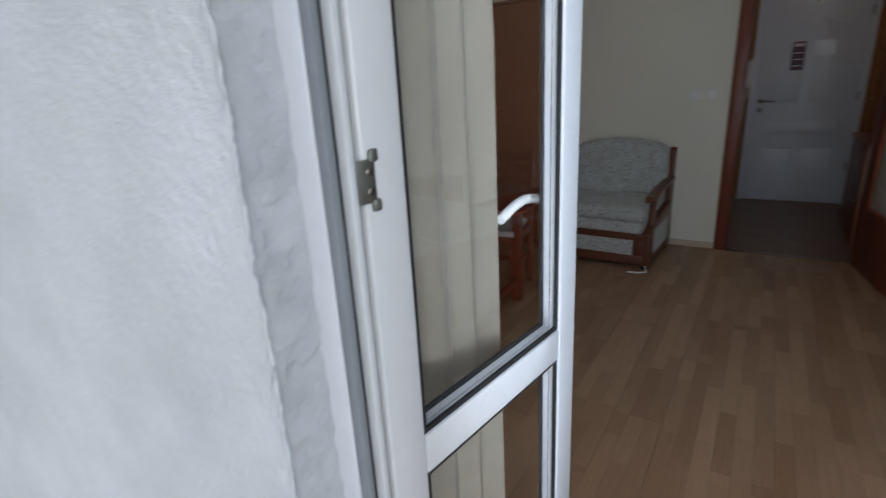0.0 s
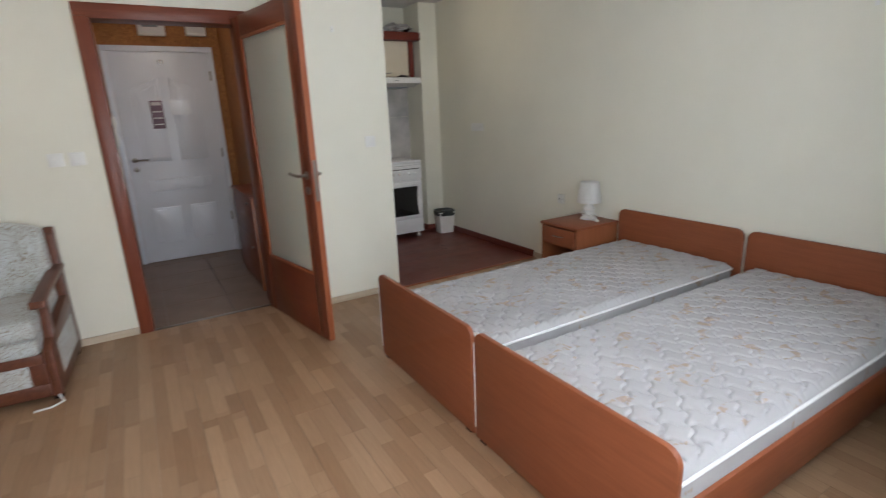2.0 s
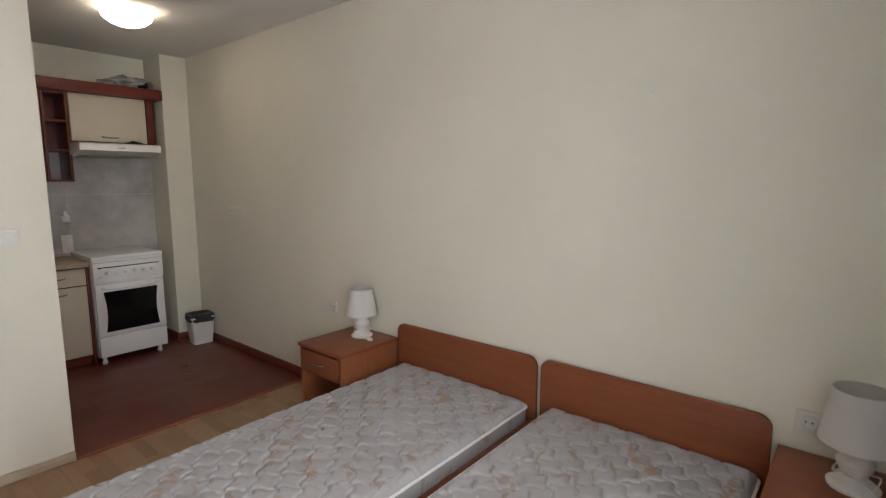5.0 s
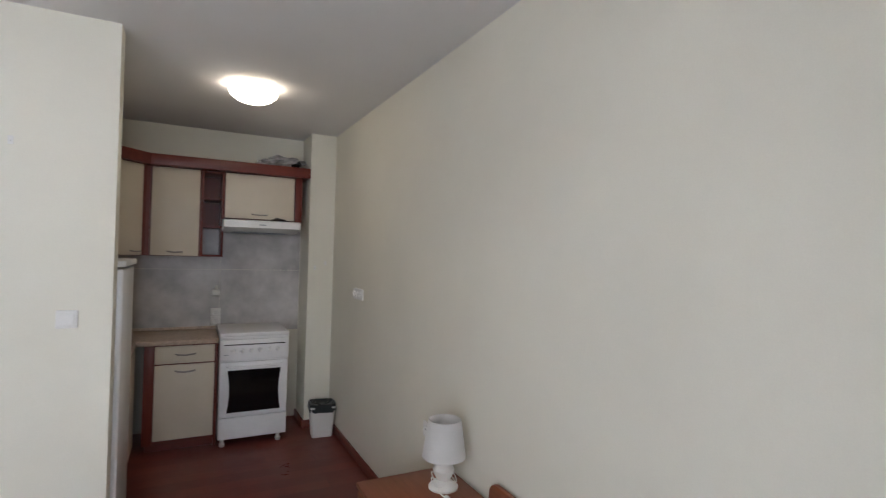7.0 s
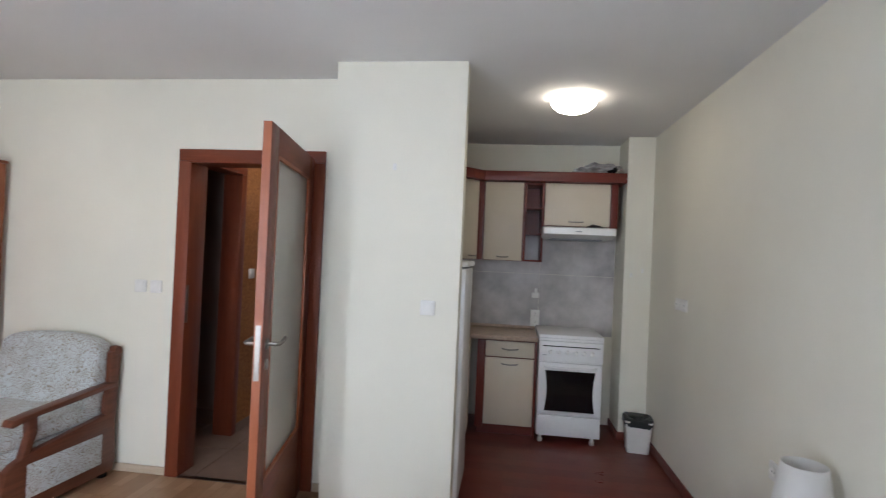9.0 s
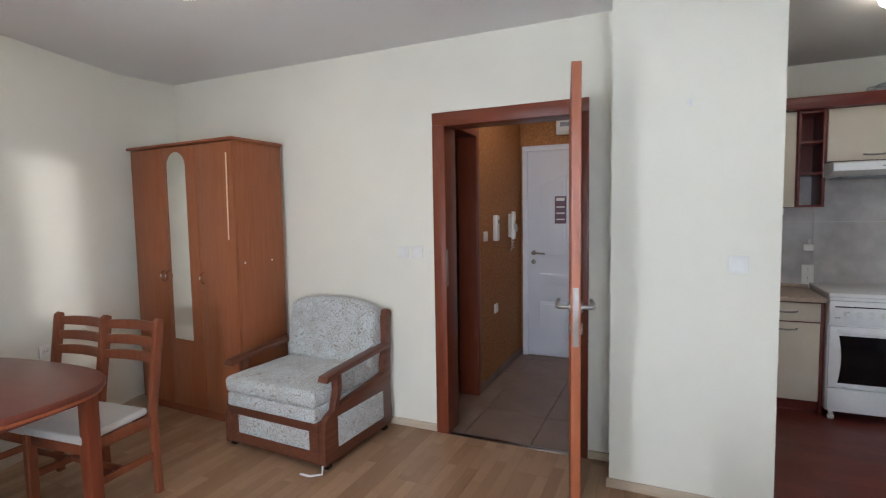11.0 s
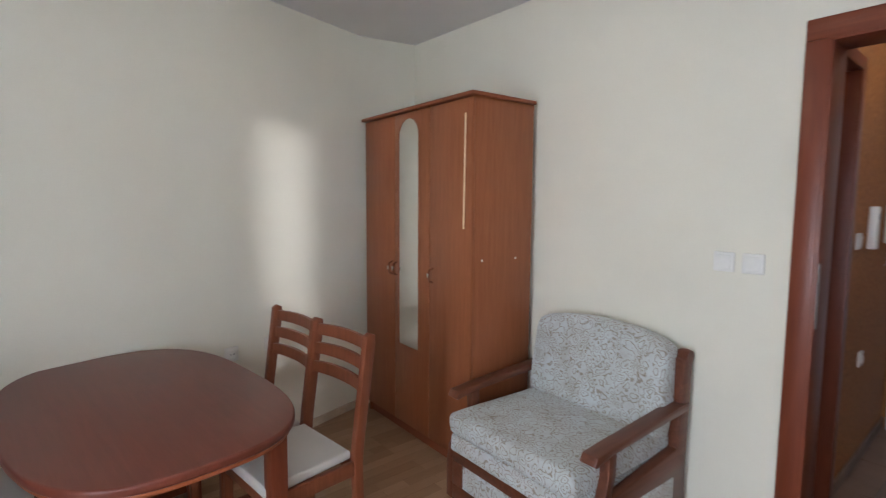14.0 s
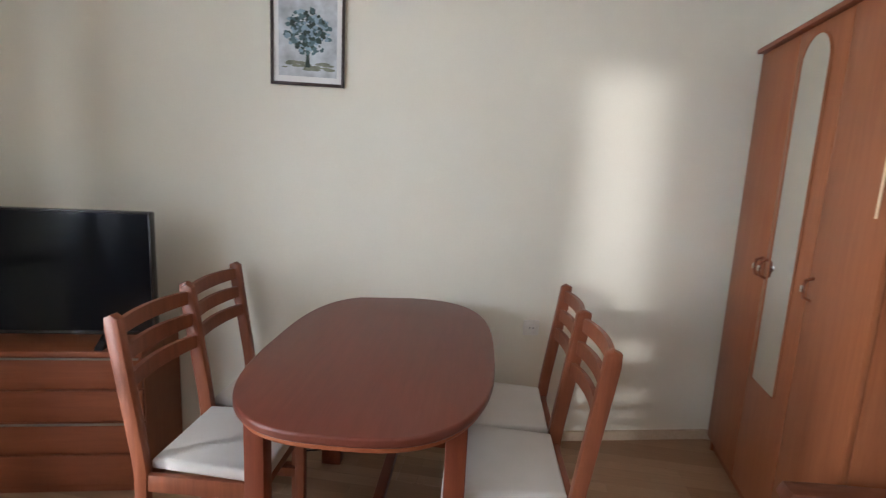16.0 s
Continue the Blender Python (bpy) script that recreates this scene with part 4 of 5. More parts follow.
def armchair():
    # local: x across, y = 0 at the front growing to the back
    c = thing("armchair", "fold-out armchair in patterned chenille with dark wood frame", "armchair", pose(-0.788, 4.225, 0, 0, 0, -3))
    hw, dp = 0.405, 0.70
    for s in (-1, 1):
        a, b = sorted((s * hw, s * (hw - 0.045)))
        o = [(0.0, 0.03), (dp - 0.02, 0.03), (dp, 0.10), (dp - 0.015, 0.30), (dp + 0.0, 0.55), (dp + 0.01, 0.765), (dp - 0.02, 0.80), (dp - 0.065, 0.78), (dp - 0.07, 0.60), (dp - 0.085, 0.50), (dp - 0.09, 0.40), (0.13, 0.34), (0.05, 0.31), (0.012, 0.28), (0.0, 0.2)]
        side = part("side_frame", prism(o, a, b, "x", 0.006), ARMWOOD, c, "dark stained wooden side")
        pa, pb = sorted((s * (hw + 0.002), s * (hw - 0.01)))
        part("side_panel", bx(pa, pb, 0.12, dp - 0.11, 0.10, 0.285, bev=0.004), UPHOL, side, "upholstered inset")
        arm = [(-0.005 + 0.02, 0.515), (0.03, 0.545), (0.12, 0.555), (dp - 0.06, 0.595), (dp - 0.03, 0.59), (dp - 0.03, 0.56), (0.12, 0.525), (0.03, 0.505)]
        aa, ab = sorted((s * (hw + 0.015), s * (hw - 0.055)))
        part("armrest", prism(arm, aa, ab, "x", 0.008), ARMWOOD, c)
        part("arm_post", prism([(0.09, 0.32), (0.135, 0.33), (0.17, 0.43), (0.17, 0.53), (0.12, 0.53), (0.125, 0.43)], a, b, "x", 0.006), ARMWOOD, c)
        part("finial", moved(lathe([(0.0, -0.024), (0.03, -0.024), (0.034, 0), (0.03, 0.024), (0.0, 0.024)], 20), Matrix.Translation((s * (hw - 0.022), dp - 0.02, 0.785)) @ Euler((0, radians(90), 0)).to_matrix().to_4x4()), ARMWOOD, c)
    part("front_rail", bx(-hw + 0.045, hw - 0.045, 0.0, 0.03, 0.22, 0.275, bev=0.005), ARMWOOD, c)
    part("front_rail", bx(-hw + 0.045, hw - 0.045, 0.0, 0.03, 0.035, 0.105, bev=0.005), ARMWOOD, c)
    for a in (-hw + 0.045, hw - 0.115):
        part("front_stile", bx(a, a + 0.07, 0.0, 0.03, 0.105, 0.22, bev=0.004), ARMWOOD, c)
    part("front_panel", bx(-hw + 0.112, hw - 0.112, 0.006, 0.026, 0.10, 0.225, bev=0.005), UPHOL, c, "upholstered drawer front")
    part("seat_base", cushion(bmesh.new(), -hw + 0.05, hw - 0.05, -0.02, dp - 0.10, 0.275, 0.365, 0.02, 0.0), UPHOL, c)
    part("seat_cushion", cushion(bmesh.new(), -hw + 0.045, hw - 0.045, -0.035, dp - 0.06, 0.362, 0.465, 0.035, 0.012), UPHOL, c, "thick seat cushion in worn patterned chenille")
    # back cushion: arched top, leaning back
    w = hw - 0.035
    o = [(-w + 0.015, 0.0), (w - 0.015, 0.0), (w, 0.10), (w - 0.005, 0.33)]
    o += [(w * math.cos(t) * 0.985, 0.345 + 0.105 * math.sin(t) ** 0.75) for t in np.linspace(0.12, math.pi - 0.12, 19)]
    o += [(-w + 0.005, 0.33), (-w, 0.10)]
    bm = prism(o, 0.0, 0.14, "y", 0.035, seg=4)
    moved(bm, Matrix.Translation((0, dp - 0.20, 0.455)) @ Euler((radians(-10), 0, 0)).to_matrix().to_4x4())
    part("back_cushion", bm, UPHOL, c, "arched back cushion in patterned chenille")
    part("back_board", bx(-hw + 0.045, hw - 0.045, dp - 0.03, dp - 0.01, 0.06, 0.60, bev=0.003), ARMWOOD, c)
    part("strap", tube([(hw - 0.02, 0.0, 0.035), (hw + 0.0, -0.03, 0.006), (hw - 0.05, -0.07, 0.004), (hw - 0.12, -0.075, 0.004)], 0.006, 8), PAPER, c, "white strap hanging to the floor")
    for x in (-hw + 0.01, hw - 0.05):
        for y in (0.03, dp - 0.09):
            part("foot", bx(x, x + 0.04, y, y + 0.04, 0, 0.03), BLACK, c)


armchair()

# ---- dining set ----


def table():
    t = thing("dining_table", "oval mahogany-veneered dining table against the wall", "table", pose(-1.415, 3.03, 0, 0, 0, 5))
    a, b, n = 0.632, 0.395, 96
    o = []
    for i in range(n):
        q = 2 * math.pi * i / n
        c, s = math.cos(q), math.sin(q)
        e = 2 / 2.9
        o.append((a * abs(c) ** e * (1 if c > 0 else -1), b * abs(s) ** e * (1 if s > 0 else -1)))
    part("tabletop", prism(o, 0.722, 0.75, "z", 0.008, seg=3), TABLEWOOD, t)
    o2 = [(x * 0.985, y * 0.975) for x, y in o]
    part("edge_moulding", prism(o2, 0.706, 0.7215, "z", 0.005), EDGEWOOD, t, "stepped paler edge moulding")
    for y in (-0.29, 0.27):
        part("apron", bx(-0.40, 0.40, y, y + 0.02, 0.62, 0.705), TABLEWOOD, t)
    for x in (-0.40, 0.38):
        part("apron", bx(x, x + 0.02, -0.27, 0.27, 0.62, 0.705), TABLEWOOD, t)
    for x in (-0.44, 0.38):
        for y in (-0.315, 0.255):
            part("leg", bx(x, x + 0.06, y, y + 0.06, 0, 0.705, bev=0.006), REDWOOD_Z, t)
    for x in (-0.42, 0.395):
        part("stretcher", bx(x, x + 0.025, -0.255, 0.255, 0.12, 0.17, bev=0.004), REDWOOD_Z, t)
    part("stretcher", bx(-0.395, 0.395, -0.02, 0.02, 0.12, 0.16, bev=0.004), REDWOOD_X, t)


table()


def chair(m, label):
    c = thing("dining_chair", label, "chair", m, group="chairs round the table")
    hw, H = 0.205, 0.925
    for s in (-1, 1):
        x = s * (hw - 0.017)
        o = [(0.02, 0.0), (0.055, 0.0), (0.070, 0.44), (0.062, 0.52), (0.008, H - 0.012), (-0.012, H), (-0.034, H - 0.010), (-0.034, H - 0.05), (0.022, 0.50), (0.030, 0.42)]
        part("back_leg", prism(o, x - 0.0165, x + 0.0165, "x", 0.005), CHAIRWOOD, c)
        part("front_leg", bx(x - 0.0175, x + 0.0175, 0.385, 0.42, 0, 0.435, bev=0.004), CHAIRWOOD, c)
        part("seat_rail", bx(x - 0.011, x + 0.011, 0.068, 0.385, 0.375, 0.43, bev=0.003), CHAIRWOOD, c)
        part("stretcher", bx(x - 0.009, x + 0.009, 0.050, 0.385, 0.20, 0.235, bev=0.003), CHAIRWOOD, c)
    part("front_rail", bx(-hw + 0.034, hw - 0.034, 0.392, 0.414, 0.375, 0.43, bev=0.003), CHAIRWOOD, c)
    part("back_rail", bx(-hw + 0.034, hw - 0.034, 0.036, 0.058, 0.375, 0.43, bev=0.003), CHAIRWOOD, c)
    part("stretcher", bx(-hw + 0.026, hw - 0.026, 0.21, 0.23, 0.205, 0.23, bev=0.003), CHAIRWOOD, c)
    for zc in (0.875, 0.795, 0.715):
        y = 0.062 - (zc - 0.52) / (H - 0.52) * 0.072 - 0.012
        bm = bmesh.new()
        k, rows = 10, []
        for i in range(k + 1):
            u = -1 + 2 * i / k
            yy = y - 0.022 * (1 - u * u)
            zz = 0.005 * (1 - u * u)
            x = u * (hw - 0.032)
            rows.append([bm.verts.new(p) for p in ((x, yy - 0.008, zc - 0.023), (x, yy + 0.008, zc - 0.023), (x, yy + 0.006, zc + 0.023 + zz), (x, yy - 0.010, zc + 0.023 + zz))])
        for a, b in zip(rows, rows[1:]):
            for j in range(4):
                bm.faces.new((a[j], a[(j + 1) % 4], b[(j + 1) % 4], b[j]))
        bm.faces.new(rows[0])
        bm.faces.new(rows[-1])
        bmesh.ops.recalc_face_normals(bm, faces=bm.faces)
        part("back_slat", bm, CHAIRWOOD, c)
    o = [(-hw + 0.005, 0.432), (-hw + 0.035, 0.068), (hw - 0.035, 0.068), (hw - 0.005, 0.432)]
    bm = prism(o, 0.430, 0.472, "z", 0.014, seg=3)
    part("seat", bm, SEATCLOTH, c, "cream padded seat")
    return c


ch = chair(pose(-1.655, 3.69, 0, 0, 0, 184), "reddish wooden dining chair with cream padded seat by the wall")
for px, py, rz, lb in ((-1.278, 3.725, 185, "reddish wooden dining chair with cream padded seat near the wardrobe"),
                       (-1.562, 2.285, 5, "reddish wooden dining chair with cream seat between table and dresser"),
                       (-1.160, 2.345, 5, "reddish wooden dining chair with cream seat beside the dresser")):
    tagged(copy_thing(ch, pose(px, py, 0, 0, 0, rz)), lb)


def picture():
    p = thing("picture", "framed watercolour of a leafy blue-green tree", "picture", west(2.52, 1.898))
    p.scale = (0.80, 1, 0.81)
    w, h = 0.195, 0.245
    for a, b in ((-w, -w + 0.016), (w - 0.016, w)):
        part("frame_bar", bx(a, b, 0.001, 0.018, -h, h, bev=0.003), BLACKWOOD, p)
    for a, b in ((-h, -h + 0.016), (h - 0.016, h)):
        part("frame_bar", bx(-w + 0.016, w - 0.016, 0.001, 0.018, a, b, bev=0.003), BLACKWOOD, p)
    part("mat_board", bx(-w + 0.016, w - 0.016, 0.001, 0.008, -h + 0.016, h - 0.016), PAPER, p, "white mat board")
    art = part("painting", bx(-w + 0.042, w - 0.042, 0.008, 0.0095, -h + 0.048, h - 0.042), WASH, p, "watercolour wash")
    rnd = random.Random(4)
    for col, n, spread in ((LEAF_A, 110, 1.05), (LEAF_B, 90, 1.0), (LEAF_C, 60, 0.9)):
        bm = bmesh.new()
        for _ in range(n):
            a, r = rnd.random() * 6.28, spread * rnd.random() ** 0.6
            x, z = 0.115 * r * math.cos(a), 0.03 + 0.115 * r * math.sin(a)
            s = 0.006 + 0.012 * rnd.random()
            k = 7
            y = 0.0100 + 0.0004 * rnd.random()
            vs = [bm.verts.new((x + s * (0.6 + 0.5 * rnd.random()) * math.cos(6.28 * i / k), y, z + s * (0.5 + 0.5 * rnd.random()) * math.sin(6.28 * i / k))) for i in range(k)]
            bm.faces.new(vs)
        tagged(part("foliage", bm, col, art), kind="stuff")
    part("painted_trunk", prism([(-0.012, -0.15), (0.014, -0.15), (0.006, -0.06), (0.02, 0.03), (0.0, -0.02), (-0.02, 0.03), (-0.006, -0.06)], 0.0097, 0.0099, "y"), LEAF_C, art)
    bm = bmesh.new()
    for _ in range(26):
        x, z, s = rnd.uniform(-0.125, 0.125), rnd.uniform(-0.175, -0.125), rnd.uniform(0.008, 0.022)
        bm.faces.new([bm.verts.new((x + 1.6 * s * math.cos(6.28 * i / 7), 0.0098, z + 0.4 * s * math.sin(6.28 * i / 7))) for i in range(7)])
    tagged(part("painted_ground", bm, LEAF_G, art), kind="stuff")


BLACKWOOD = painted("dark_frame", (0.035, 0.018, 0.014), 0.4, 80, 8, 0.2, 0.05)
WASH = painted("watercolour_paper", (0.55, 0.58, 0.60), 0.8, 40, 12, 0.35, 0.05)
LEAF_A = painted("blue_green_paint", (0.10, 0.16, 0.17), 0.8, 40, 20, 0.4)
LEAF_B = painted("pale_blue_paint", (0.28, 0.38, 0.45), 0.8, 40, 20, 0.3)
LEAF_C = painted("dark_green_paint", (0.045, 0.07, 0.06), 0.8, 40, 20, 0.4)
LEAF_G = painted("grass_paint", (0.25, 0.27, 0.20), 0.8, 40, 20, 0.4)
picture()


def dresser():
    d = thing("dresser", "cherry-print chest of drawers under the television", "dresser", pose(-1.40, 2.06, 0, 0, 0, WEST_TURN))
    x0, x1, y0, y1, h = -0.36, 0.0, -0.92, 0.0, 0.62
    part("top", bx(x0, x1 + 0.012, y0 - 0.01, y1 + 0.01, h - 0.022, h, bev=0.004), CHERRY_Y, d)
    for a in (y0, y1 - 0.018):
        part("side_panel", bx(x0, x1 - 0.02, a, a + 0.018, 0, h - 0.022), CHERRY_Z, d)
    part("back_panel", bx(x0, x0 + 0.006, y0 + 0.018, y1 - 0.018, 0.03, h - 0.022), CHERRY_Z, d)
    part("plinth", bx(x1 - 0.05, x1 - 0.035, y0 + 0.018, y1 - 0.018, 0, 0.05), CHERRY_Y, d)
    for i in range(4):
        z0 = 0.052 + i * 0.136
        dr = part("drawer", bx(x1 - 0.02, x1 - 0.002, y0 + 0.002, y1 - 0.002, z0, z0 + 0.132, bev=0.002), CHERRY_Y, d)
        part("pull_strip", bx(x1 - 0.002, x1 + 0.004, y0 + 0.01, y1 - 0.01, z0 + 0.122, z0 + 0.130, bev=0.001), STEEL if i % 2 else CHERRY_Y, dr)


dresser()


def television():
    t = thing("television", "black flat-screen television on the dresser, off", "television", pose(-1.467, 2.075, 0, 0, 0, WEST_TURN))
    x, y0, y1, z0, z1 = 0.0, -0.86, 0.0, 0.665, 1.155
    part("body", bx(x - 0.045, x - 0.004, y0, y1, z0, z1, bev=0.006), BLACK, t)
    part("screen", bx(x - 0.0035, x - 0.001, y0 + 0.009, y1 - 0.009, z0 + 0.016, z1 - 0.009), TVGLASS, t, "glossy dark screen")
    for a, b in ((z0, z0 + 0.015), (z1 - 0.008, z1)):
        part("bezel", bx(x - 0.004, x + 0.002, y0, y1, a, b, bev=0.001), BLACK, t)
    for a, b in ((y0, y0 + 0.008), (y1 - 0.008, y1)):
        part("bezel", bx(x - 0.004, x + 0.002, a, b, z0 + 0.015, z1 - 0.008, bev=0.001), BLACK, t)
    for y in (y0 + 0.16, y1 - 0.20):
        part("foot", prism([(x - 0.11, 0.62), (x + 0.06, 0.62), (x + 0.055, 0.63), (x - 0.01, 0.668), (x - 0.03, 0.668), (x - 0.105, 0.63)], y, y + 0.03, "y"), BLACK, t)


television()
cb = thing("power_cable", "thin dark cable trailing behind the chairs", "cable")
part("flex", tube([(-1.62, 2.10, 0.60), (-1.66, 2.14, 0.40), (-1.70, 2.20, 0.12), (-1.74, 2.30, 0.006), (-1.80, 2.45, 0.006), (-1.86, 2.60, 0.006), (-1.93, 2.80, 0.05)], 0.004, 8), BLACK, cb)

# ---- kitchen niche ----


def bow(parent, x, y, z, w=0.10):
    part("handle", tube([(x - w / 2, y, z), (x - w / 2 + 0.012, y - 0.018, z - 0.002), (x, y - 0.026, z - 0.006), (x + w / 2 - 0.012, y - 0.018, z - 0.002), (x + w / 2, y, z)], 0.006), STEEL, parent, "steel bow handle")


def upper_cabinets():
    yf, zb, zt = 6.40, 1.455, 2.148
    # door unit
    u = thing("wall_cabinet", "cream-fronted wall cabinet with mahogany sides", "cabinet", group="kitchen wall cabinets")
    part("body", bx(1.865, 2.215, yf + 0.02, YK, zb, zt), KITCHRED, u)
    d = part("door", bx(1.872, 2.205, yf, yf + 0.018, zb + 0.003, zt - 0.003, bev=0.003), CREAM, u)
    bow(d, 2.04, yf, zb + 0.035)
    # open shelf unit
    s = thing("open_shelf", "narrow open mahogany shelf between wall cabinets", "shelf", group="kitchen wall cabinets")
    for a in (2.217, 2.367):
        part("side_panel", bx(a, a + 0.018, yf, YK - 0.008, zb, zt, bev=0.001), KITCHRED, s)
    part("back_panel", bx(2.217, 2.385, YK - 0.008, YK, zb, zt), KITCHRED, s)
    for z in (zb, zb + 0.235, zb + 0.46, zt - 0.018):
        part("shelf_board", bx(2.235, 2.367, yf + 0.01, YK - 0.008, z, z + 0.016, bev=0.001), KITCHRED_X, s)
    # flap cabinet over the hood
    h = thing("wall_cabinet", "cream-fronted short cabinet above the cooker hood", "cabinet", group="kitchen wall cabinets")
    part("body", bx(2.387, 2.945, yf + 0.02, YK, 1.775, zt), KITCHRED, h)
    d = part("door", bx(2.392, 2.940, yf, yf + 0.018, 1.778, zt - 0.003, bev=0.003), CREAM, h)
    bow(d, 2.66, yf, 1.815, 0.12)
    e = thing("end_panel", "mahogany end panel of the wall cabinets", "panel")
    part("panel", bx(2.947, 3.005, yf - 0.004, yf + 0.055, 1.76, zt, bev=0.002), KITCHRED, e)
    # corner unit with a slanted door
    c = thing("wall_cabinet", "cream-fronted corner wall cabinet with slanted door", "cabinet", group="kitchen wall cabinets")
    o = [(1.22, 6.05), (1.50, 6.05), (1.835, 6.40), (1.863, 6.40), (1.863, YK), (1.22, YK)]
    part("body", prism(o, zb, zt), KITCHRED, c)
    m = pose(1.50, 6.05, 0, 0, 0, math.degrees(math.atan2(0.35, 0.335)))
    d = part("door", moved(bx(0.03, 0.44, -0.02, -0.002, zb + 0.003, zt - 0.003, bev=0.003), m), CREAM, c)
    part("handle", moved(tube([(0.34, -0.02, zb + 0.035), (0.36, -0.04, zb + 0.03), (0.41, -0.04, zb + 0.03), (0.43, -0.02, zb + 0.035)], 0.0045), m), STEEL, d)
    # cornice shelf over all
    k = thing("cornice_board", "dark mahogany cornice board above the wall cabinets", "shelf")
    o = [(1.22, 5.97), (1.53, 5.97), (1.865, 6.325), (3.058, 6.325), (3.058, YK), (1.22, YK)]
    part("board", prism(o, zt + 0.001, zt + 0.085, "z", 0.004), KITCHRED_X, k)


upper_cabinets()


def hood():
    h = thing("cooker_hood", "white slim cooker hood under the cabinet", "cooker hood")
    x0, x1 = 2.372, 2.948
    o = [(6.150, 1.695), (6.150, 1.745), (6.165, 1.755), (YK, 1.772), (YK, 1.66), (6.30, 1.665)]
    part("body", prism(o, x0, x1, "x", 0.003), ENAMEL, h)
    part("filter_grille", bx(x0 + 0.08, x1 - 0.08, 6.30, 6.60, 1.655, 1.662), GREY, h, "grey grease filter")
    part("badge", bx(2.63, 2.68, 6.147, 6.151, 1.715, 1.722), GREY, h)
    p = thing("oven_mitt", "dark folded cloth lying on the hood", "cloth", pose(2.80, 6.28, 1.757))
    bm = bmesh.new()
    bmesh.ops.create_icosphere(bm, subdivisions=3, radius=1)
    for v in bm.verts:
        v.co = Vector((v.co.x * 0.075, v.co.y * 0.045, max(0.0, v.co.z * 0.024 * (1 + 0.8 * noise.noise(v.co * 2.5))) + 0.001))
    part("folded_cloth", bm, BLACK, p)


hood()


def plastic_bag():
    b = thing("plastic_bag", "crumpled clear plastic bag on the cornice board", "bag", pose(2.83, 6.50, 2.234))
    bm = bmesh.new()
    bmesh.ops.create_icosphere(bm, subdivisions=4, radius=1)
    for v in bm.verts:
        n = noise.noise(v.co * 2.3) + 0.5 * noise.noise(v.co * 6)
        v.co = Vector((v.co.x * 0.20 * (1 + 0.25 * n), v.co.y * 0.12 * (1 + 0.3 * n), max(0.001, 0.045 + v.co.z * 0.05 * (1 + 0.6 * n) + 0.02 * v.co.x)))
    part("wrap", bm, painted("silvery_film", (0.40, 0.38, 0.37), 0.22, 40, 14, 0.5, 0.5, 0.01), b)
    bm = bmesh.new()
    bmesh.ops.create_icosphere(bm, subdivisions=2, radius=1)
    for v in bm.verts:
        v.co = Vector((0.12 + v.co.x * 0.05, v.co.y * 0.05 - 0.05, 0.045 + v.co.z * 0.035))
    part("dark_contents", bm, BLACK, b)


plastic_bag()


def base_units():
    yf = 6.185
    b = thing("base_cabinet", "cream-fronted base cabinet with drawer", "cabinet")
    part("body", bx(1.885, 2.362, yf + 0.02, YK, 0.085, 0.795), KITCHRED, b)
    part("plinth", bx(1.885, 2.362, yf + 0.06, yf + 0.075, 0, 0.085), KITCHRED_X, b)
    part("frame_stile", bx(1.868, 1.933, yf + 0.002, yf + 0.020, 0.06, 0.795, bev=0.002), KITCHRED, b)
    part("frame_stile", bx(2.343, 2.364, yf - 0.005, yf + 0.020, 0.0, 0.795, bev=0.002), KITCHRED, b)
    d = part("drawer", bx(1.938, 2.340, yf, yf + 0.018, 0.655, 0.785, bev=0.003), CREAM, b)
    bow(d, 2.14, yf, 0.725, 0.13)
    d = part("door", bx(1.938, 2.340, yf, yf + 0.018, 0.09, 0.645, bev=0.003), CREAM, b)
    bow(d, 2.14, yf, 0.60, 0.13)
    w = thing("worktop", "beige speckled kitchen worktop", "worktop")
    part("slab", bx(1.22, 2.366, 6.155, YK - 0.012, 0.797, 0.833, bev=0.006, seg=3), COUNTER, w)
    part("slab", bx(1.22, 1.82, 5.42, 6.154, 0.797, 0.833, bev=0.006, seg=3), COUNTER, w)
    part("upstand", bx(1.22, 2.366, YK - 0.03, YK - 0.012, 0.834, 0.858, bev=0.004), COUNTER, w)
    s = thing("base_cabinet", "base cabinet in the kitchen corner beside the fridge", "cabinet")
    part("body", bx(1.225, 1.80, 5.42, 6.15, 0.085, 0.795), KITCHRED, s)
    part("door", bx(1.802, 1.818, 5.425, 6.14, 0.09, 0.785, bev=0.002), CREAM, s)
    part("plinth", bx(1.225, 1.76, 5.42, 6.15, 0, 0.085), KITCHRED, s)
    sp = thing("backsplash", "grey stone-look splashback panels", "splashback", kind="structure")
    for a, z0, z1 in ((1.22, 0.80, 1.34), (1.22, 1.343, 1.70)):
        part("panel", bx(a, 2.386, YK - 0.011, YK - 0.001, z0, z1), SPLASH, sp)
        part("panel", bx(2.389, 3.055, YK - 0.011, YK - 0.001, z0, z1), SPLASH, sp)
    so = wall_plate("wall_socket", "white triple wall socket on the splashback", "socket", pose(2.36, YK - 0.011, 0.97, 0, 90, 180), "socket", 3)
    fl = thing("gas_plug", "white plug in the splashback socket", "plug", pose(2.36, YK - 0.03, 1.14))
    part("plug_body", bx(-0.035, 0.03, -0.02, 0.012, -0.02, 0.03, bev=0.008), WHITE, fl)
    part("plug_cap", bx(-0.012, 0.012, -0.02, 0.0, 0.03, 0.07, bev=0.005), WHITE, fl)


base_units()


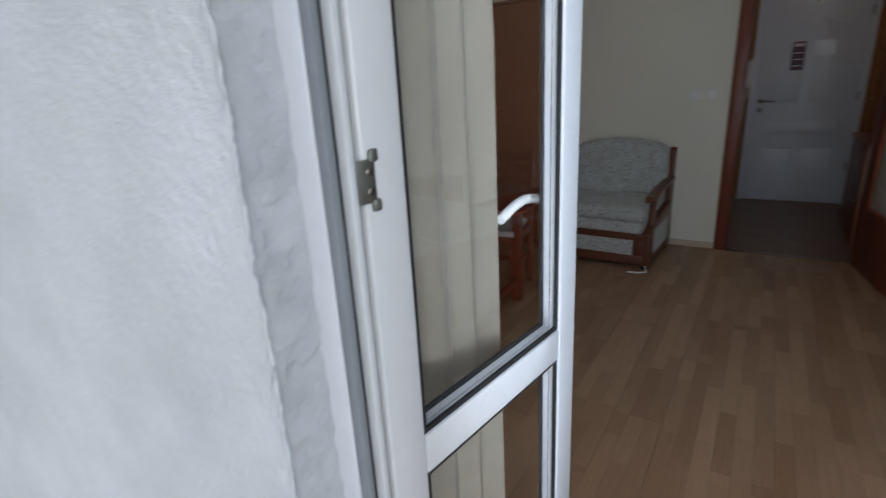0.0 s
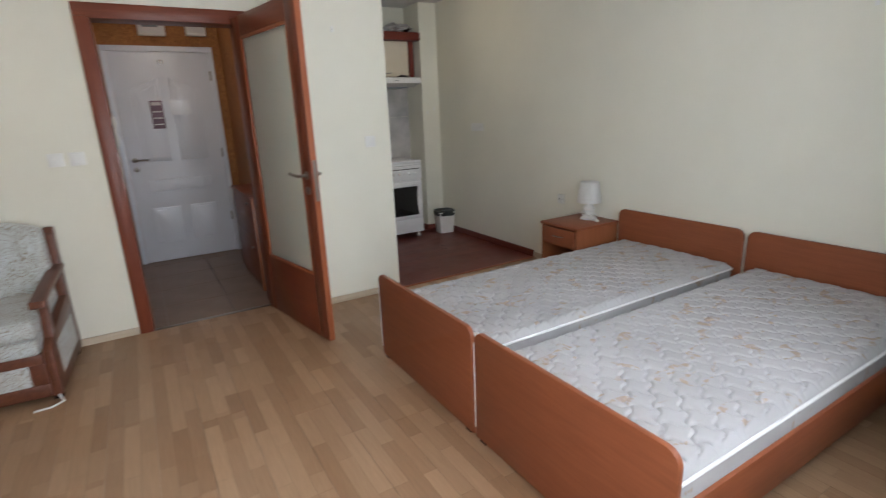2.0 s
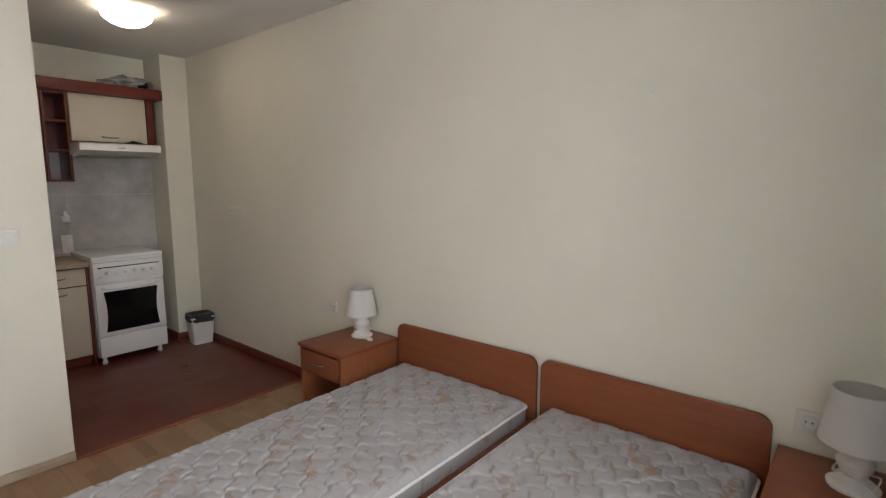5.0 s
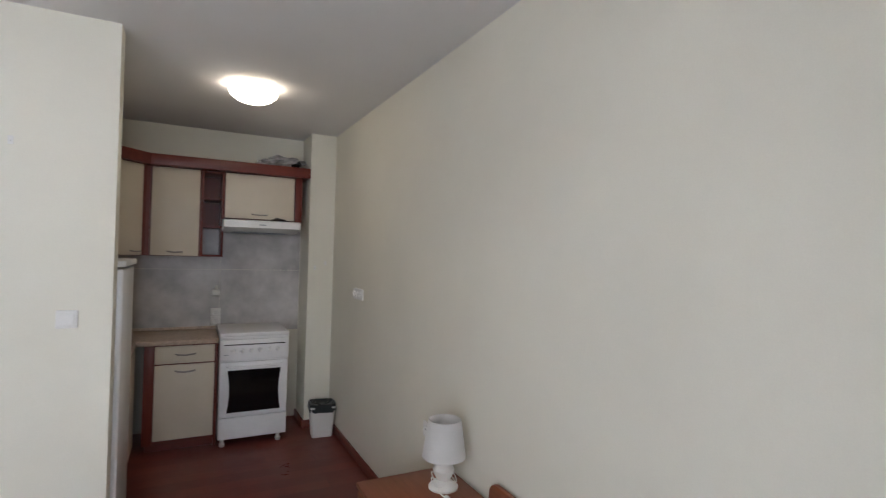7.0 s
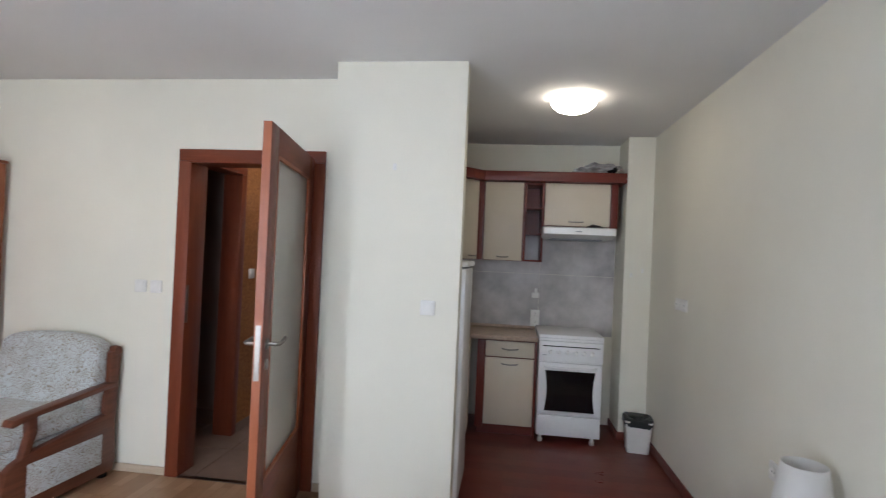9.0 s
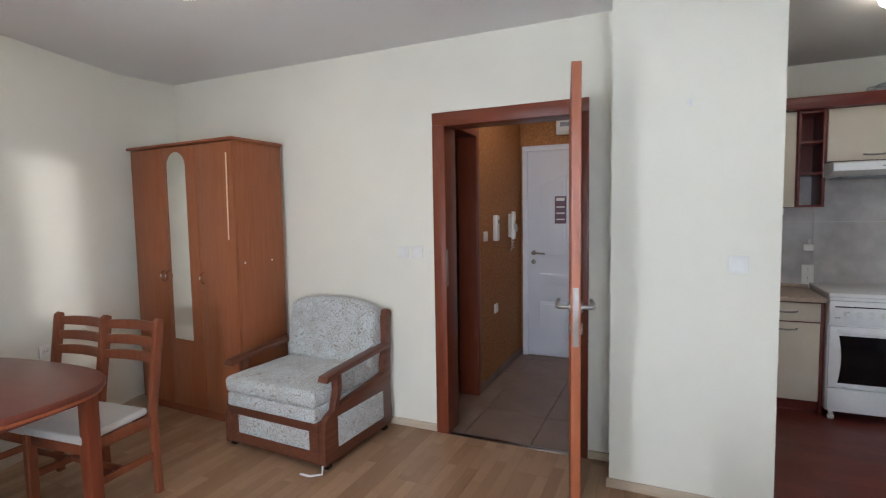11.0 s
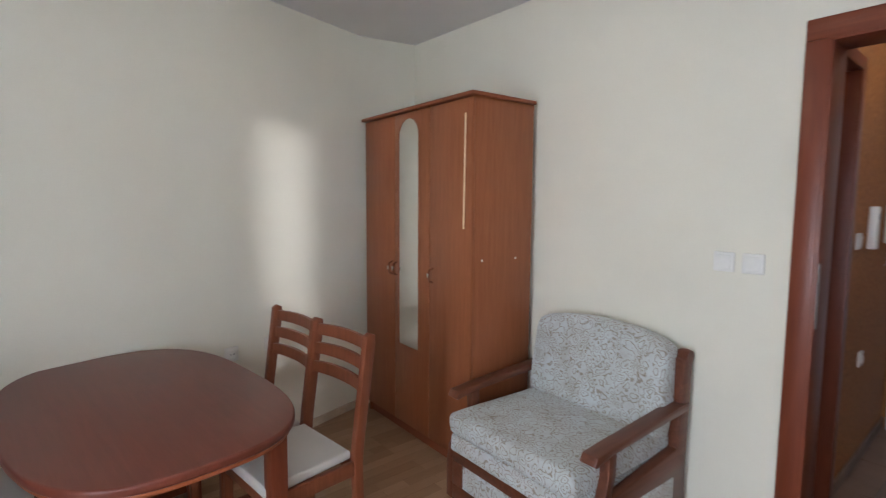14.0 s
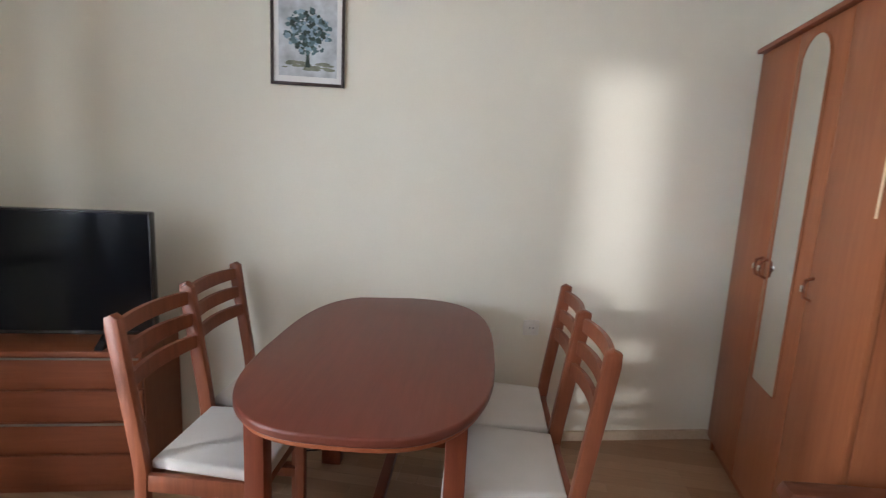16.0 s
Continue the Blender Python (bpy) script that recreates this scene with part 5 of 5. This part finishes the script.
def stove():
    s = thing("stove", "white freestanding stove with dark oven window", "stove")
    s.scale = (1, 1, 1.03)
    x0, x1, y0, y1 = 2.372, 2.880, 6.112, 6.66
    part("body", bx(x0, x1, y0 + 0.03, y1, 0.055, 0.80, bev=0.004), ENAMEL, s)
    part("lid", bx(x0 - 0.004, x1 + 0.004, y0 + 0.012, y1, 0.822, 0.848, bev=0.006, seg=3), ENAMEL, s, "closed white hob lid")
    part("rim", bx(x0, x1, y0 + 0.006, y1, 0.800, 0.8215, bev=0.003), ENAMEL, s)
    cp = part("control_panel", bx(x0, x1, y0 + 0.004, y0 + 0.03, 0.645, 0.798, bev=0.005), ENAMEL, s)
    part("slot", bx(x0 + 0.03, x1 - 0.03, y0 + 0.002, y0 + 0.005, 0.757, 0.764), BLACK, cp)
    part("badge", bx(x0 + 0.03, x0 + 0.06, y0 + 0.002, y0 + 0.005, 0.685, 0.69), GREY, cp)
    for i in range(6):
        x = x0 + 0.095 + i * 0.066
        k = part("knob", moved(lathe([(0.020, 0), (0.020, 0.008), (0.015, 0.010), (0.013, 0.024), (0, 0.025)], 20), Matrix.Translation((x, y0 + 0.004, 0.715)) @ Euler((radians(90), 0, 0)).to_matrix().to_4x4()), ENAMEL, s)
        part("knob_grip", bx(x - 0.004, x + 0.004, y0 - 0.026, y0 - 0.018, 0.702, 0.728, bev=0.002), WHITE, k)
    d = part("oven_door", bx(x0 + 0.004, x1 - 0.004, y0 + 0.004, y0 + 0.03, 0.225, 0.630, bev=0.006), ENAMEL, s)
    w0, w1 = x0 + 0.075, x1 - 0.075
    o = [(w0 - 0.018, 0.255), (w1 + 0.018, 0.255)] + [(w1 + 0.018 - 0.026 * math.sin(math.pi * t) * 0.6, 0.255 + 0.315 * t) for t in np.linspace(0.1, 0.9, 7)] + [(w1 + 0.018, 0.57), (w0 - 0.018, 0.57)] + [(w0 - 0.018 + 0.026 * math.sin(math.pi * t) * 0.6, 0.255 + 0.315 * t) for t in np.linspace(0.9, 0.1, 7)]
    part("oven_window", prism(o, y0 + 0.001, y0 + 0.0035, "y"), OVENGLASS, d, "dark oven glass")
    part("door_handle", tube([(x0 + 0.05, y0 + 0.004, 0.603), (x0 + 0.07, y0 - 0.022, 0.600), ((x0 + x1) / 2, y0 - 0.030, 0.594), (x1 - 0.07, y0 - 0.022, 0.600), (x1 - 0.05, y0 + 0.004, 0.603)], 0.009), ENAMEL, d)
    part("drawer", bx(x0 + 0.004, x1 - 0.004, y0 + 0.004, y0 + 0.03, 0.058, 0.215, bev=0.006), ENAMEL, s)
    for x in (x0 + 0.035, x1 - 0.06):
        for y in (y0 + 0.04, y1 - 0.07):
            part("foot", lathe([(0.018, 0), (0.022, 0.02), (0.014, 0.03), (0.014, 0.056)], 16, x, y), WHITE, s)


stove()


def fridge():
    f = thing("fridge", "white upright fridge seen edge-on behind the wall", "fridge")
    x0, x1, y0, y1 = 1.30, 1.855, 4.83, 5.38
    part("body", bx(x0, x1 - 0.05, y0, y1, 0.03, 1.42, bev=0.004), ENAMEL, f)
    part("top", bx(x0, x1 + 0.012, y0 - 0.002, y1, 1.421, 1.452, bev=0.006), WHITE, f)
    part("door", bx(x1 - 0.046, x1, y0 + 0.002, y1 - 0.002, 0.04, 1.41, bev=0.010, seg=3), ENAMEL, f)
    part("seal", bx(x1 - 0.0495, x1 - 0.0465, y0 + 0.01, y1 - 0.01, 0.05, 1.40), GREY, f)
    for x in (x0 + 0.03, x1 - 0.09):
        for y in (y0 + 0.03, y1 - 0.06):
            part("foot", bx(x, x + 0.03, y, y + 0.03, 0, 0.03), BLACK, f)


fridge()


def bin_():
    b = thing("waste_bin", "small white plastic bin lined with a black bag", "bin", pose(3.165, 6.13, 0, 0, 0, -6))
    o0, o1 = 0.082, 0.100
    bm = bmesh.new()
    rings = []
    for hw, dy, z in ((o0, 0.075, 0.0), (o1, 0.095, 0.235), (o1 + 0.005, 0.1, 0.24), (o1 + 0.005, 0.1, 0.25), (o1 - 0.004, 0.091, 0.25), (o0, 0.072, 0.02)):
        ring = []
        for cx, cy, a0 in ((1, 1, 0), (-1, 1, 90), (-1, -1, 180), (1, -1, 270)):
            for k in range(4):
                t = radians(a0 + 30 * k)
                ring.append(bm.verts.new((cx * (hw - 0.02) + 0.02 * math.cos(t), cy * (dy - 0.02) + 0.02 * math.sin(t), z)))
        rings.append(ring)
    for a, c in zip(rings, rings[1:]):
        for i in range(16):
            bm.faces.new((a[i], a[(i + 1) % 16], c[(i + 1) % 16], c[i]))
    bm.faces.new(list(reversed(rings[0])))
    bm.faces.new(rings[-1])
    part("bucket", bm, WHITE, b)
    bm = bmesh.new()
    n, prev = 40, None
    prof = [(1.04, 0.205), (1.10, 0.225), (1.09, 0.262), (0.98, 0.270), (0.86, 0.255), (0.6, 0.243), (0.05, 0.240)]
    for k, (q, z) in enumerate(prof):
        ring = []
        for i in range(n):
            t = 2 * math.pi * i / n
            c, s = math.cos(t), math.sin(t)
            e = 0.45
            j = 1 + 0.05 * noise.noise((3 * c, 3 * s, k))
            ring.append(bm.verts.new((0.1 * q * j * abs(c) ** e * (1 if c > 0 else -1), 0.094 * q * j * abs(s) ** e * (1 if s > 0 else -1), z + 0.016 * noise.noise((5 * c, 5 * s, 2)) * (1 if k < 1 else 0.6))))
        if prev:
            for i in range(n):
                bm.faces.new((prev[i], prev[(i + 1) % n], ring[(i + 1) % n], ring[i]))
        prev = ring
    bm.faces.new(prev)
    part("bin_bag", bm, painted("bin_bag_film", (0.03, 0.035, 0.035), 0.3, 40, 12, 0.3, 0.4, 0.006), b, "crumpled black bin bag rim")


bin_()


def ceiling_lamp(x, y, label, lit=BULB):
    l = thing("ceiling_lamp", label, "lamp", pose(x, y, 0), group="ceiling lamps")
    part("base_plate", lathe([(0.10, ZC - 0.012), (0.10, ZC - 0.001)], 32), WHITE, l)
    bm = lathe([(0.001, ZC - 0.105), (0.06, ZC - 0.099), (0.105, ZC - 0.082), (0.135, ZC - 0.058), (0.146, ZC - 0.036), (0.142, ZC - 0.036), (0.10, ZC - 0.07), (0.001, ZC - 0.09)], 48)
    part("bowl", bm, lit, l, "glowing frosted glass bowl")
    for k in range(3):
        t = radians(20 + 120 * k)
        part("clip", moved(tube([(0.150, 0, ZC - 0.05), (0.152, 0, ZC - 0.03), (0.135, 0, ZC - 0.012), (0.095, 0, ZC - 0.008)], 0.004, 8), Matrix.Rotation(t, 4, "Z")), STEEL, l)


ceiling_lamp(2.47, 5.29, "lit round frosted glass ceiling lamp in the kitchen")
ceiling_lamp(0.52, 5.85, "lit round frosted glass ceiling lamp in the hall", BULB_HALL)
ceiling_lamp(-0.63, 3.61, "lit round frosted glass ceiling lamp")

# ---- entrance hall ----


def entrance():
    x0, x1, zt = 0.03, 0.99, 2.10
    f = thing("door_frame", "white painted frame of the entrance door", "door frame", kind="structure")
    for a, b in ((x0, x0 + 0.05), (x1 - 0.05, x1)):
        part("architrave", bx(a, b, YE - 0.045, YE - 0.001, 0, zt - 0.05, bev=0.003), DOORWHITE, f)
    part("architrave", bx(x0, x1, YE - 0.045, YE - 0.001, zt - 0.05, zt, bev=0.003), DOORWHITE, f)
    d = thing("door_3", "closed white moulded entrance door with card and painted window glare", "door", kind="structure")
    a, b, y = x0 + 0.052, x1 - 0.052, YE - 0.035
    part("leaf", bx(a, b, y, YE - 0.002, 0.006, zt - 0.053, bev=0.002), DOORWHITE, d)

    def panel(px0, px1, z0, z1, arch=0.0, lean=0):
        o = [(px0, z0), (px1, z0)]
        for t in np.linspace(0, 1, 9):
            o.append((px1 + (px0 - px1) * t, z1 + arch * ((1 - t) if lean < 0 else t) ** 1.5 - (0 if arch else 0)))
        part("raised_panel", prism(o, y - 0.010, y - 0.0005, "y", 0.008, seg=2), DOORWHITE, d)
        o2 = [((px0 + px1) / 2 + (p - (px0 + px1) / 2) * 0.72, (z0 + z1) / 2 + (q - (z0 + z1) / 2) * 0.86) for p, q in o]
        part("panel_field", prism(o2, y - 0.016, y - 0.0105, "y", 0.005), DOORWHITE, d)
    c, g = (a + b) / 2, 0.045
    panel(a + 0.13, c - g, 1.02, 1.72, 0.10, -1)
    panel(c + g, b - 0.13, 1.02, 1.72, 0.10, 1)
    panel(a + 0.13, b - 0.13, 0.72, 0.84)
    panel(a + 0.13, c - g, 0.20, 0.56)
    panel(c + g, b - 0.13, 0.20, 0.56)
    for z, nm in ((1.045, "rosette"), (0.955, "keyhole_rosette")):
        part(nm, moved(lathe([(0.024, 0), (0.024, 0.007), (0.018, 0.010)], 20), Matrix.Translation((a + 0.06, y, z)) @ Euler((radians(90), 0, 0)).to_matrix().to_4x4()), STEEL, d)
    part("handle", tube([(a + 0.06, y, 1.045), (a + 0.06, y - 0.045, 1.045), (a + 0.08, y - 0.052, 1.045), (a + 0.18, y - 0.048, 1.04)], 0.009), STEEL, d, "steel lever handle")
    for z in (0.35, 1.02, 1.78):
        part("hinge", lathe([(0.009, z), (0.009, z + 0.09)], 12, b + 0.004, y - 0.006), STEEL, d)
    part("peephole", moved(lathe([(0.022, 0), (0.022, 0.004), (0.012, 0.006)], 20), Matrix.Translation((c, y, 1.955)) @ Euler((radians(90), 0, 0)).to_matrix().to_4x4()), STEEL, d)
    card = part("door_card", bx(c - 0.155, c - 0.045, y - 0.020, y - 0.017, 1.335, 1.60, bev=0.001), LABEL, d, "dark purple door card")
    for z in (1.37, 1.43, 1.49):
        part("text_bar", bx(c - 0.14, c - 0.06, y - 0.0215, y - 0.0205, z, z + 0.012), PAPER, card)
    part("card_head", bx(c - 0.14, c - 0.06, y - 0.0215, y - 0.0205, 1.555, 1.585), PAPER, card)
    # pale sheet painted in for the window's reflection on the glossy door
    part("glare_sheet", bx(c + 0.015, c + 0.20, y - 0.020, y - 0.017, 1.46, 1.60), GLARE, d, "glossy sheet coloured white for the window's reflection")


entrance()


def fuse_box():
    f = thing("fuse_box", "white fuse box above the entrance door", "fuse box")
    part("case", bx(0.37, 0.60, YE - 0.07, YE, 2.19, 2.38, bev=0.008), WHITE, f)
    part("cover", bx(0.39, 0.58, YE - 0.08, YE - 0.07, 2.21, 2.34, bev=0.004), PAPER, f)
    part("breaker_row", bx(0.41, 0.54, YE - 0.084, YE - 0.08, 2.26, 2.30), GREY, f)
    e = thing("alarm_box", "small white junction box above the entrance door", "box")
    part("case", bx(0.78, 0.96, YE - 0.05, YE, 2.20, 2.32, bev=0.008), WHITE, e)
    part("cover", bx(0.79, 0.95, YE - 0.055, YE - 0.05, 2.23, 2.31, bev=0.002), PAPER, e)


fuse_box()


def intercom():
    i = thing("intercom", "white wall intercom handset on the cork wall", "intercom", pose(0.0, 6.55, 1.32, 0, 0, -90))
    part("base", bx(-0.045, 0.045, 0, 0.025, -0.10, 0.12, bev=0.008), WHITE, i)
    o = [(0.026, -0.115), (0.055, -0.115), (0.062, -0.06), (0.045, 0.0), (0.062, 0.08), (0.055, 0.14), (0.026, 0.14), (0.028, 0.0)]
    part("handset", prism(o, -0.028, 0.022, "x", 0.006), WHITE, i)
    part("cord", tube([(0.0, 0.03, -0.115)] + [(0.012 * math.cos(k), 0.03 + 0.012 * math.sin(k), -0.115 - 0.004 * k) for k in np.linspace(0, 25, 60)] + [(0, 0.01, -0.23)], 0.003, 6), WHITE, i)
    t = thing("thermostat", "white slim wall unit on the cork wall", "wall unit", pose(0.0, 6.10, 1.32, 0, 0, -90))
    part("case", bx(-0.035, 0.035, 0, 0.04, -0.11, 0.11, bev=0.008), WHITE, t)
    part("button", bx(-0.015, 0.015, 0.04, 0.044, 0.04, 0.07, bev=0.002), GREY, t)


intercom()
wall_plate("light_switch", "white light switch on the cork wall", "switch", pose(0, 5.86, 1.26, 0, 0, -90), "switch")
wall_plate("light_switch", "white light switch beside the intercom", "switch", pose(0, 6.75, 1.30, 0, 0, -90), "switch")
wall_plate("wall_socket", "white wall socket low on the cork wall", "socket", pose(0, 6.12, 0.62, 0, 0, -90), "socket")


def bath_doorway():
    f = thing("door_frame", "dark mahogany frame of the bathroom doorway", "door frame", kind="structure")
    for a in (5.09, 5.645):
        part("jamb", bx(-0.145, 0.012, a, a + 0.07, 0, 2.04, bev=0.003), REDWOOD_Z, f)
    part("head", bx(-0.145, 0.012, 5.09, 5.715, 2.041, 2.10, bev=0.003), REDWOOD_Z, f)
    d = thing("door_4", "dark mahogany bathroom door standing ajar inwards", "door", pose(-0.13, 5.165, 0.006, 0, 0, 158), kind="structure")
    part("leaf", bx(0.0, 0.60, -0.04, 0, 0, 2.02, bev=0.003), REDWOOD_Z, d)
    part("handle", tube([(0.55, 0, 1.04), (0.55, 0.05, 1.04), (0.44, 0.05, 1.04)], 0.009), STEEL, d)


bath_doorway()


def shoe_cabinet():
    s = thing("shoe_cabinet", "narrow reddish shoe cabinet in the entrance hall", "cabinet")
    x0, x1, y0, y1, h = 0.878, 1.07, 5.30, 6.15, 0.80
    part("body", bx(x0 + 0.018, x1, y0 + 0.018, y1, 0.0, h - 0.02), REDWOOD_Z, s)
    part("side_panel", bx(x0, x1, y0, y0 + 0.017, 0, h - 0.02, bev=0.001), CHERRY_Z, s)
    part("top", bx(x0 - 0.015, x1, y0 - 0.012, y1 + 0.01, h - 0.0195, h, bev=0.003), REDWOOD_Z, s)
    for i in range(2):
        z = 0.05 + i * 0.375
        d = part("flap_door", bx(x0, x0 + 0.0175, y0 + 0.02, y1 - 0.004, z, z + 0.368, bev=0.002), REDWOOD_Z, s)
        part("knob", moved(lathe([(0.0, 0), (0.007, 0), (0.007, 0.012), (0.013, 0.016), (0, 0.024)], 14), Matrix.Translation((x0, y0 + 0.15, z + 0.30)) @ Euler((0, radians(-90), 0)).to_matrix().to_4x4()), STEEL, d)


shoe_cabinet()

# ---- floor pieces ----


def boards():
    fl = thing("floor", "three-strip oak laminate floor", "floor", kind="structure")
    bw, bl, gap = 0.193, 1.29, 0.0003
    cache = {}
    x, r = XL - 0.193, 0
    rnd = random.Random(11)
    while x < XR - 0.002:
        w = min(bw, XR - x)
        y = YW - 0.06
        first = bl * (0.35, 0.8, 0.1, 0.55, 0.95)[r % 5]
        yend = YP - 0.004 if x > PX1 - 0.15 else YB + 0.02
        while y < yend - 0.01:
            l = min(first if y < YW - 0.05 else bl, yend - y)
            key = (round(w, 4), round(l, 4))
            if key not in cache:
                cache[key] = mesh_of("board", bx(gap, w - gap, gap, l - gap, -0.011, 0.0, bev=0.0007, seg=1), LAM, False)
            ob = new("board", cache[key])
            ob.location = (x, y, 0)
            ob.parent = fl
            y += l
        x += bw
        r += 1


boards()


def tiles():
    fl = thing("floor_hall", "brown ceramic tiles with pale joints", "floor", kind="structure")
    s, g = 0.45, 0.004
    cache = {}
    ylo = YB + 0.021
    for x0, x1 in ((-1.2, -0.75), (-0.75, -0.30), (-0.30, 0.15), (0.15, 0.60), (0.60, 1.05), (1.05, 1.075)):
        y = ylo
        while y < YE - 0.01:
            l = min(s, YE - y)
            key = (round(x1 - x0, 3), round(l, 3))
            if key not in cache:
                cache[key] = mesh_of("tile", bx(g / 2, x1 - x0 - g / 2, g / 2, l - g / 2, -0.0115, 0.0, bev=0.0015, seg=1), TILE, False)
            ob = new("tile", cache[key])
            ob.location = (x0, y, 0)
            ob.parent = fl
            y += l


tiles()
